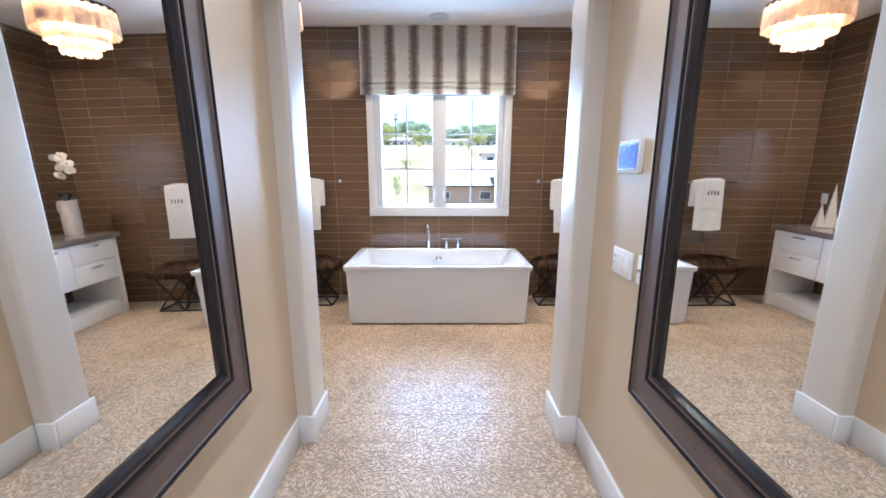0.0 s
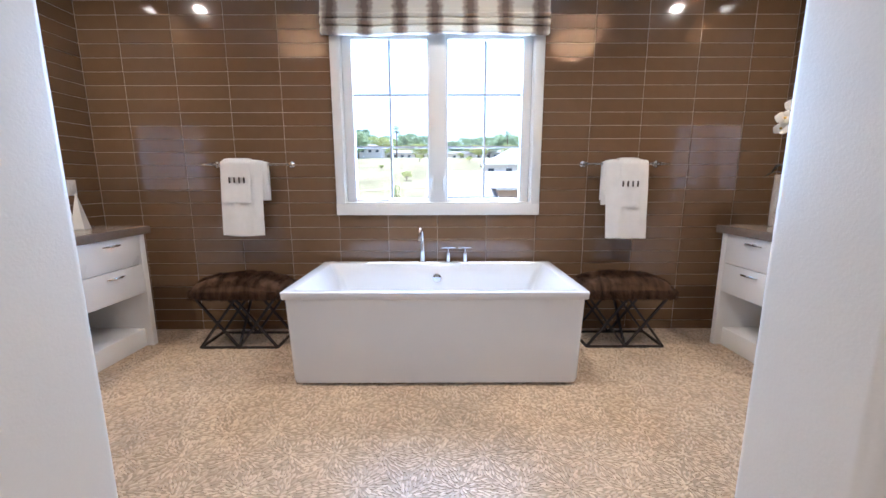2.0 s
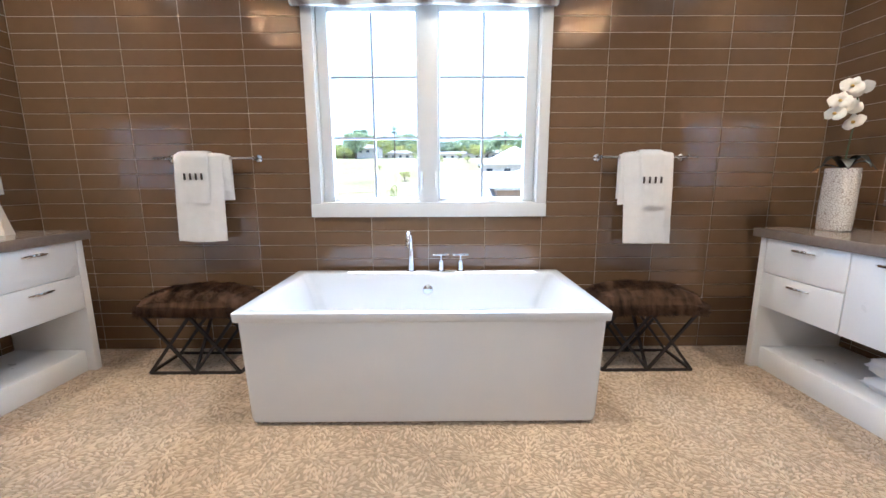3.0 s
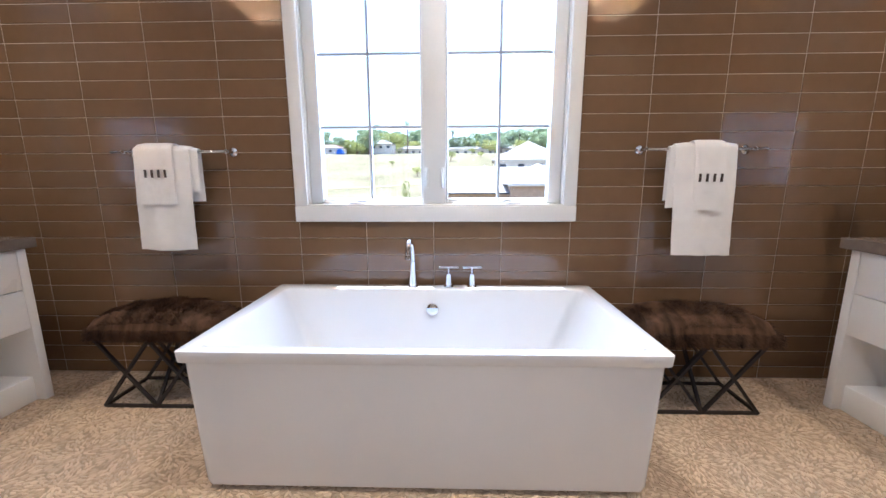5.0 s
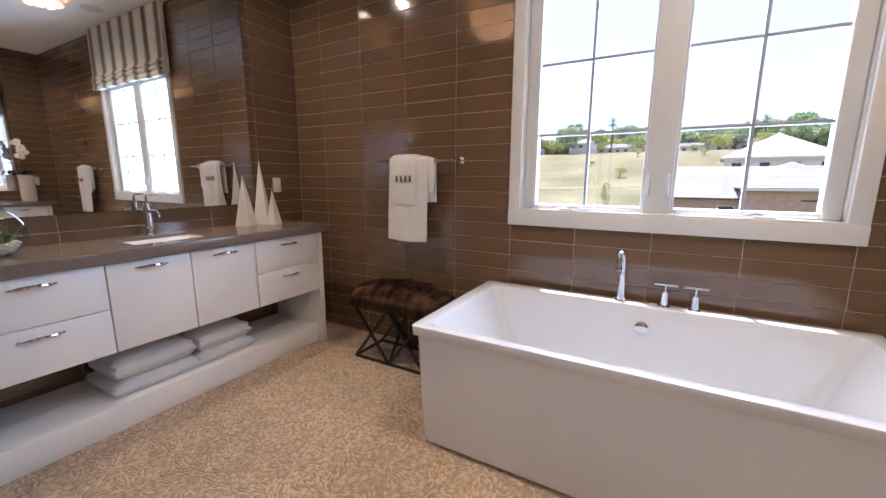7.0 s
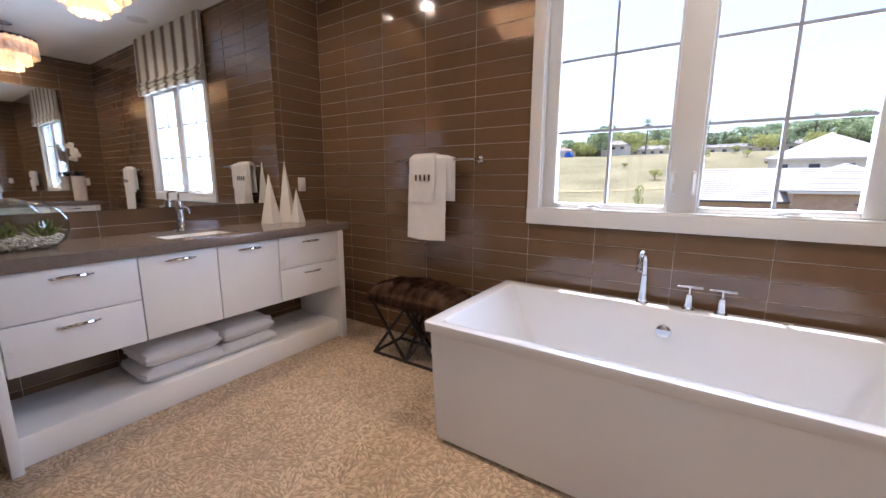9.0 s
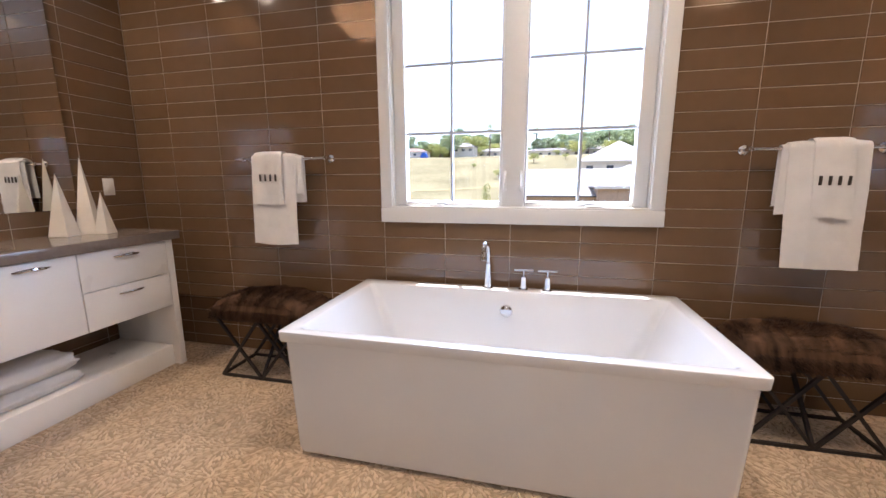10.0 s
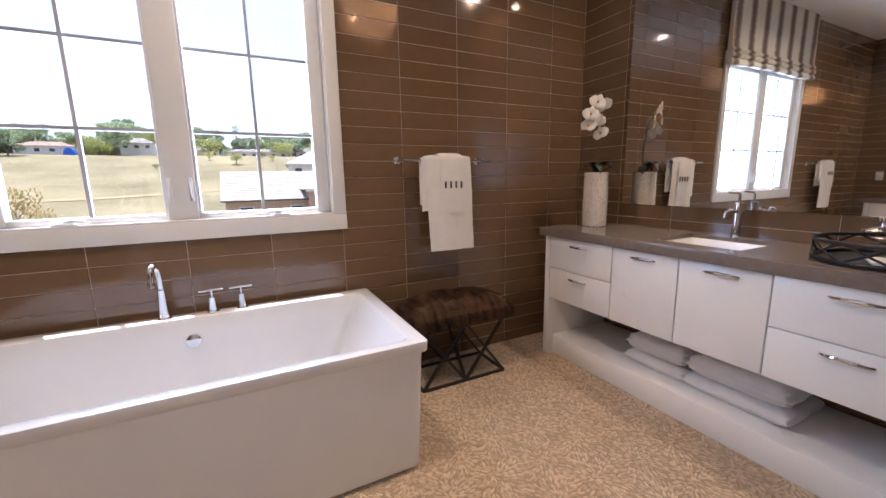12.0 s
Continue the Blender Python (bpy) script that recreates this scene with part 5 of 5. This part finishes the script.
long_house(-2.3, 66, 30, 14)
house(11.9, 66, 11.5, 11.5, 4.6, 3.2, 6, BRICKS, ROOF, "tan brick house with a pale hipped roof", 0.0, 0)
house(10.5, 104, 17, 17, 7.8, 5.0, -6, WALLS, ROOF, "two-storey pale house with a hipped tile roof", 0.4)
house(-17.6, 206, 16, 9, 3.0, 1.8, 4, WALLS, ROOF_BROWN, "low house with a brown roof on the hill", 0.3)
house(-10.1, 204, 11, 8, 5.0, 2.2, -5, WALLS, ROOF, "white two-storey house on the hill", 0.3, 3)
house(-5.2, 214, 22, 9, 3.4, 1.9, 0, WALLS, ROOF, "long white house on the hill", 0.3, 6)
house(2.2, 214, 26, 9, 3.6, 1.6, 2, WALLS, ROOF, "long pale house on the hill", 0.3, 6)
house(8.0, 210, 14, 9, 3.6, 2.0, -4, WALLS, ROOF, "pale house on the hill", 0.3, 4)

x, y, z = at_angle(-16.0, 198)
tent = thing("canvas_shelter", (x, y, z), "blue arched canvas shelter on the hill", "shelter")
bm = bmesh.new()
loft(bm, [[(1.7 * math.cos(math.pi * k / 12), yy, 2.4 * math.sin(math.pi * k / 12)) for k in range(13)] for yy in (-1.5, 1.5)])
part("canvas", bm, BLUE_SHEET, tent, smooth=True)


def tree_mesh(seed, height, spread, leaves, mat, trunk=0.35):
    """A tapered trunk with limbs and a crown of leaf clumps, with gaps."""
    rng = np.random.default_rng(seed)
    ob = thing("tree", (0, -500, -60), "leafy green tree on the hillside", "tree", "hillside trees")
    bm = bmesh.new()
    tube(bm, [(0, 0, -0.5), (0.1, 0, height * 0.2), (0.0, 0.1, height * 0.42), (0.1, 0.05, height * 0.7)], [trunk, trunk * 0.8, trunk * 0.6, trunk * 0.2], 7)
    ends = []
    for k in range(9):
        a, h = 2.4 * k, height * (0.3 + 0.05 * k)
        e = Vector((math.cos(a) * spread * rng.uniform(0.45, 0.85), math.sin(a) * spread * rng.uniform(0.45, 0.85), h + height * rng.uniform(0.12, 0.3)))
        tube(bm, [(0, 0, h), tuple(e * 0.5 + Vector((0, 0, h * 0.55))), tuple(e)], [trunk * 0.4, trunk * 0.25, trunk * 0.08], 5)
        ends.append(e)
    part("trunk", bm, BARK, ob)
    ends.append(Vector((0, 0, height * 0.9)))
    ends.append(Vector((0, 0, height * 0.7)))
    verts, faces = [], []
    for k in range(leaves):
        e = ends[int(rng.integers(len(ends)))]
        v = Vector(rng.normal(size=3))
        v = v.normalized() * rng.uniform(0.3, 1.0) ** 0.5 * spread * 0.42
        v.z *= 0.75
        c = e + v
        if c.z > height:
            c.z = height - rng.uniform(0, 0.6)
        s = rng.uniform(0.22, 0.5) * height / 10
        n1 = Vector(rng.normal(size=3)).normalized()
        n2 = n1.orthogonal().normalized()
        n3 = n1.cross(n2)
        i = len(verts)
        verts += [tuple(c + n2 * s), tuple(c + n3 * s * 0.6 + n1 * s * 0.2), tuple(c - n2 * s), tuple(c - n3 * s * 0.6 + n1 * s * 0.2)]
        faces += [(i, i + 1, i + 2), (i, i + 2, i + 3)]
    arrays_part("crown", verts, faces, mat, ob)
    return ob


def palm_mesh():
    ob = thing("palm_tree", (0, -500, -60), "tall fan palm above the houses", "palm", "palms")
    part("trunk", tube(bmesh.new(), [(0, 0, -0.5), (0.2, 0, 4), (0.1, 0, 9)], [0.28, 0.22, 0.18], 7), BARK, ob)
    rng = np.random.default_rng(2)
    verts, faces = [], []
    for k in range(46):
        a, el = rng.uniform(0, 6.28), radians(rng.uniform(-40, 70))
        d = Vector((math.cos(a) * math.cos(el), math.sin(a) * math.cos(el), math.sin(el)))
        sd = d.cross(Vector((0, 0, 1))).normalized()
        base = Vector((0.1, 0, 9)) + d * 0.5
        for q in range(-3, 4):
            tip = base + d * rng.uniform(1.6, 2.4) + sd * q * 0.26 + Vector((0, 0, -0.5 * abs(math.cos(el))))
            i = len(verts)
            verts += [tuple(base + sd * 0.05), tuple(base - sd * 0.05), tuple(tip)]
            faces.append((i, i + 1, i + 2))
    arrays_part("fronds", verts, faces, GREEN_A, ob)
    return ob


kinds = [tree_mesh(1, 10, 4.2, 1500, GREEN_A), tree_mesh(2, 8, 4.6, 1400, GREEN_B), tree_mesh(3, 12, 3.6, 1500, GREEN_A), tree_mesh(4, 6.5, 3.4, 1000, GREEN_B)]
rng = np.random.default_rng(21)
used = [False] * 4


def plant_tree(kind, az, dist, scale, sink=0.0):
    x, y, z = at_angle(az, dist)
    z -= sink
    m = pose(x, y, z - 0.3, 0, 0, float(rng.uniform(0, 360))) @ Matrix.Scale(scale, 4)
    if not used[kind]:
        used[kind] = True
        kinds[kind].matrix_basis = m
    else:
        made = copy_thing(kinds[kind], pose(x, y, z - 0.3, 0, 0, float(rng.uniform(0, 360))))
        made.scale = (scale, scale, scale)


for az, dist, kind, sc in ((-12.1, 196, 0, 1.35), (-13.6, 203, 1, 0.9), (-20.5, 190, 0, 1.0), (-22.5, 184, 2, 0.9), (-3.1, 200, 1, 1.1), (5.2, 196, 1, 1.0), (6.8, 204, 0, 1.1),
                           (0.1, 216, 2, 1.0), (-8.1, 212, 1, 0.9), (4.6, 212, 2, 1.05), (9.6, 200, 1, 1.0), (12.4, 198, 0, 1.15)):
    plant_tree(kind, az, dist, sc, 1.5)
for k in range(205):
    az = -32 + 60 * (k + float(rng.uniform(-0.5, 0.5))) / 205
    low = 0.75 if -2.5 < az < 3.2 else 0.95 if az < -13 else 1.2
    plant_tree(int(rng.integers(4)), az, 224 + float(rng.uniform(0, 34)), low * float(rng.uniform(0.8, 1.5)), 1.6)
for az, dist, sc in ((-0.4, 158, 0.62), (-5.3, 126, 0.5), (-8.9, 150, 0.3), (2.6, 176, 0.45), (3.9, 165, 0.4), (-3.4, 168, 0.5)):
    plant_tree(3, az, dist, sc)
# thin young trees on the near slope
for az, dist, wide, tall, mat in ((-7.0, 46, 0.16, 0.80, GREEN_B), (-20.6, 42, 0.42, 0.85, DRY), (-18.9, 40, 0.25, 0.62, DRY)):
    x, y, z = at_angle(az, dist)
    young = tree_mesh(int(dist), 6.5, 3.4, 420, mat, 0.12)
    young.location, young.scale = (x, y, z), (wide, wide, tall)
    tagged(young, "thin young tree with sparse leaves on the slope", "tree", "hillside trees")
palm = palm_mesh()
x, y, z = at_angle(-6.65, 206)
palm.matrix_basis = pose(x, y, z) @ Matrix.Scale(1.55, 4)
for az, dist, turn in ((-0.2, 218, 40), (9.3, 224, 110)):
    x, y, z = at_angle(az, dist)
    copy_thing(palm, pose(x, y, z, 0, 0, turn))
# ---------- wall tiles ----------
TW, TH, GAP = 0.407, 0.1017, 0.0033
tile_meshes = {}


def tile_mesh(w, h):
    """One tile facing -y, its face at y = 0, with softened edges."""
    key = (round(w, 4), round(h, 4))
    if key not in tile_meshes:
        b, a, c = 0.0016, w / 2, h / 2
        v = [(sx * a, 0.007, sz * c) for sx, sz in ((-1, -1), (1, -1), (1, 1), (-1, 1))]
        v += [(sx * a, b, sz * c) for sx, sz in ((-1, -1), (1, -1), (1, 1), (-1, 1))]
        v += [(sx * (a - b), 0.0, sz * (c - b)) for sx, sz in ((-1, -1), (1, -1), (1, 1), (-1, 1))]
        f = [(8, 9, 10, 11)]
        for lo in (0, 4):
            f += [(lo + k, lo + (k + 1) % 4, lo + 4 + (k + 1) % 4, lo + 4 + k) for k in range(4)]
        me = bpy.data.meshes.new("tile")
        me.from_pydata(v, [], f)
        me.materials.append(TILE)
        tile_meshes[key] = me
    return tile_meshes[key]


def cells(lo, hi, first, step):
    """Joint-to-joint spans between lo and hi."""
    k = math.floor((lo - first) / step)
    out = []
    while first + k * step < hi - 1e-6:
        a, b = max(lo, first + k * step), min(hi, first + (k + 1) * step)
        if b - a > 0.012:
            out.append((a, b))
        k += 1
    return out


def tile_wall(parent, u0, u1, first, place, holes, choose):
    """place(u, z): pose of a tile on this wall in the parent's space. choose: which tiles are single pieces."""
    rngw = np.random.default_rng(int(abs(first) * 1000) + len(holes))
    spots = []
    for z0, z1 in cells(0.0, CEIL, 0.892 - 8 * TH - TH, TH):
        for a, b in cells(u0, u1, first, TW):
            pieces = [(a, b, z0, z1)]
            for ha, hb, hz0, hz1 in holes:
                cut = []
                for pa, pb, q0, q1 in pieces:
                    if pb <= ha or pa >= hb or q1 <= hz0 or q0 >= hz1:
                        cut.append((pa, pb, q0, q1))
                        continue
                    if pa < ha:
                        cut.append((pa, ha, q0, q1))
                    if pb > hb:
                        cut.append((hb, pb, q0, q1))
                    if q0 < hz0:
                        cut.append((max(pa, ha), min(pb, hb), q0, hz0))
                    if q1 > hz1:
                        cut.append((max(pa, ha), min(pb, hb), hz1, q1))
                pieces = cut
            spots += [p for p in pieces if p[1] - p[0] > 0.012 and p[3] - p[2] > 0.012]
    spots.sort(key=choose)
    verts, faces = [], []
    for k, (a, b, z0, z1) in enumerate(spots):
        me = tile_mesh(b - a - GAP, z1 - z0 - GAP)
        m = place((a + b) / 2, (z0 + z1) / 2) @ Matrix.Rotation(float(rngw.normal(0, 0.0004)), 4, "X") @ Matrix.Rotation(float(rngw.normal(0, 0.0004)), 4, "Z")
        if k < 300:
            ob = new("tile", me)
            ob.parent = parent
            ob.matrix_basis = m
        else:
            i = len(verts)
            verts += [tuple(m @ v.co) for v in me.vertices]
            faces += [tuple(i + q for q in p.vertices) for p in me.polygons]
    if verts:
        rest = arrays_part("tile_field", verts, faces, TILE, parent)
        tagged(rest, kind="stuff")


mid = lambda p: abs((p[0] + p[1]) / 2) * 0.8 + abs((p[2] + p[3]) / 2 - 1.1)
tile_wall(wall_back, -ROOM_X - 0.001, ROOM_X + 0.001, -0.820, lambda u, z: Matrix.Translation((u, 0, z)), [(-0.828, 0.828, 0.996, WIN_HI + 0.078)], mid)
near = lambda p: abs((p[2] + p[3]) / 2 - 1.1)
tile_wall(wall_left, FRONT + 0.004, 0.0008, -0.4, lambda u, z: Matrix.Translation((0, u, z)) @ Matrix.Rotation(radians(90), 4, "Z"), [], near)
tile_wall(wall_right, FRONT + 0.004, 0.0008, -0.4, lambda u, z: Matrix.Translation((0, u, z)) @ Matrix.Rotation(radians(-90), 4, "Z"), [], near)
tile_wall(wall_front, -ROOM_X + 0.004, ROOM_X - 0.004, -0.820, lambda u, z: Matrix.Translation((u, 0, z)) @ Matrix.Rotation(radians(180), 4, "Z"),
          [(-JAMB_X - 0.025, JAMB_X + 0.025, -0.1, CEIL + 0.1)], near)

# ---------- mosaic floor ----------
floor = thing("floor", (0, 0, 0), "cream pebble mosaic floor in a chrysanthemum pattern", "floor", kind="structure")
box_part("floor_bed", (-3.0, FRONT - 0.02, -0.12), (3.0, 0.2, -0.002), BED, floor)
box_part("floor_bed", (-1.0, HALL_END - 0.15, -0.12), (1.0, FRONT - 0.021, -0.002), BED, floor)


def mosaic():
    """Lens-shaped chips set in rings round scattered flower centres."""
    r = np.random.default_rng(4)
    areas = [(-ROOM_X, ROOM_X, FRONT, 0.0), (-JAMB_X, JAMB_X, HALL_Y, FRONT), (-HALL_X, HALL_X, -5.2, HALL_Y)]
    pitch = 0.235
    centres = []
    for j in range(-1, 26):
        for i in range(-13, 14):
            centres.append((i * pitch + (0.5 * pitch if j % 2 else 0) + r.normal(0, 0.02), 0.1 - j * pitch * 0.9 + r.normal(0, 0.02)))
    C = np.array(centres)
    L, Wd = 0.0372, 0.0132
    rim = [(-0.5, 0.0), (-0.28, -0.36), (0.05, -0.5), (0.34, -0.34), (0.5, 0.0), (0.34, 0.34), (0.05, 0.5), (-0.28, 0.36)]
    shape = [(a, b, 0) for a, b in rim] + [(a * 0.88, b * 0.74, 1) for a, b in rim]
    tops = [(8, 9, 10, 11, 12, 13, 14, 15)] + [(k, (k + 1) % 8, 8 + (k + 1) % 8, 8 + k) for k in range(8)]
    S = np.array([(a * L, b * Wd, c) for a, b, c in shape])
    spots, grid = [], {}

    def settle(x, y, a, loose):
        """Lay a chip unless it would run into one that already lies there."""
        gx, gy = int(x // 0.045), int(y // 0.045)
        ca, sa = math.cos(a), math.sin(a)
        for i in (gx - 1, gx, gx + 1):
            for j in (gy - 1, gy, gy + 1):
                for px, py, pc, ps in grid.get((i, j), ()):
                    dx, dy = px - x, py - y
                    u, v = dx * ca + dy * sa, dy * ca - dx * sa
                    if (u / 0.0305) ** 2 + (v / 0.0102) ** 2 < loose:
                        return
                    u, v = dx * pc + dy * ps, dy * pc - dx * ps
                    if (u / 0.0305) ** 2 + (v / 0.0102) ** 2 < loose:
                        return
        grid.setdefault((gx, gy), []).append((x, y, ca, sa))
        spots.append((x, y, a, r.uniform(0.86, 1.1), r.uniform(0.9, 1.08)))

    def inside(x, y):
        return any(x0 + 0.015 < x < x1 - 0.015 and y0 < y < y1 - 0.012 for x0, x1, y0, y1 in areas)

    for ci, (cx, cy) in enumerate(centres):
        ph = r.uniform(0, 6.28)
        for ring in range(6):
            rad = 0.020 + 0.031 * ring
            n = max(8, int(2 * math.pi * rad / 0.0124))
            for k in range(n):
                a = ph + 2 * math.pi * (k + 0.5 * (ring % 2)) / n + r.normal(0, 0.07)
                x, y = cx + rad * math.cos(a), cy + rad * math.sin(a)
                if inside(x, y) and ((C[:, 0] - x) ** 2 + (C[:, 1] - y) ** 2).argmin() == ci:
                    settle(x, y, a + r.normal(0, 0.26), 0.80)
    # odd chips fill what is left between the flowers
    for x0, x1, y0, y1 in areas:
        for k in range(int((x1 - x0) * (y1 - y0) * 9000)):
            x, y = r.uniform(x0, x1), r.uniform(y0, y1)
            if not inside(x, y):
                continue
            near = ((C[:, 0] - x) ** 2 + (C[:, 1] - y) ** 2).argmin()
            settle(x, y, math.atan2(y - C[near, 1], x - C[near, 0]) + r.normal(0, 0.3), 0.6)
    near_spots = sorted(range(len(spots)), key=lambda i: abs(spots[i][0]) * 1.5 + abs(spots[i][1] + 3.1))
    single = set(near_spots[:300])
    chip = None
    V, F = [], []
    for i, (x, y, a, sl, sw) in enumerate(spots):
        if i in single:
            if chip is None:
                chip = bpy.data.meshes.new("chip")
                chip.from_pydata([(p[0], p[1], -0.0022 + 0.0036 * p[2]) for p in S], [], tops)
                chip.materials.append(PETAL)
            ob = new("mosaic_chip", chip)
            ob.parent = floor
            ob.location, ob.rotation_euler, ob.scale = (x, y, 0), (0, 0, a), (sl, sw, 1)
            continue
        ca, sa = math.cos(a), math.sin(a)
        P = S * (sl, sw, 1)
        base = len(V)
        tilt, tx, ty = r.normal(0, 0.0003), r.normal(0, 0.012), r.normal(0, 0.02)
        V.extend(zip((x + P[:, 0] * ca - P[:, 1] * sa).tolist(), (y + P[:, 0] * sa + P[:, 1] * ca).tolist(), (-0.0022 + (0.0036 + tilt) * P[:, 2] + tx * P[:, 0] + ty * P[:, 1]).tolist()))
        F.extend(tuple(base + q for q in f) for f in tops)
    rest = arrays_part("mosaic_field", V, F, PETAL, floor)
    tagged(rest, kind="stuff")


mosaic()
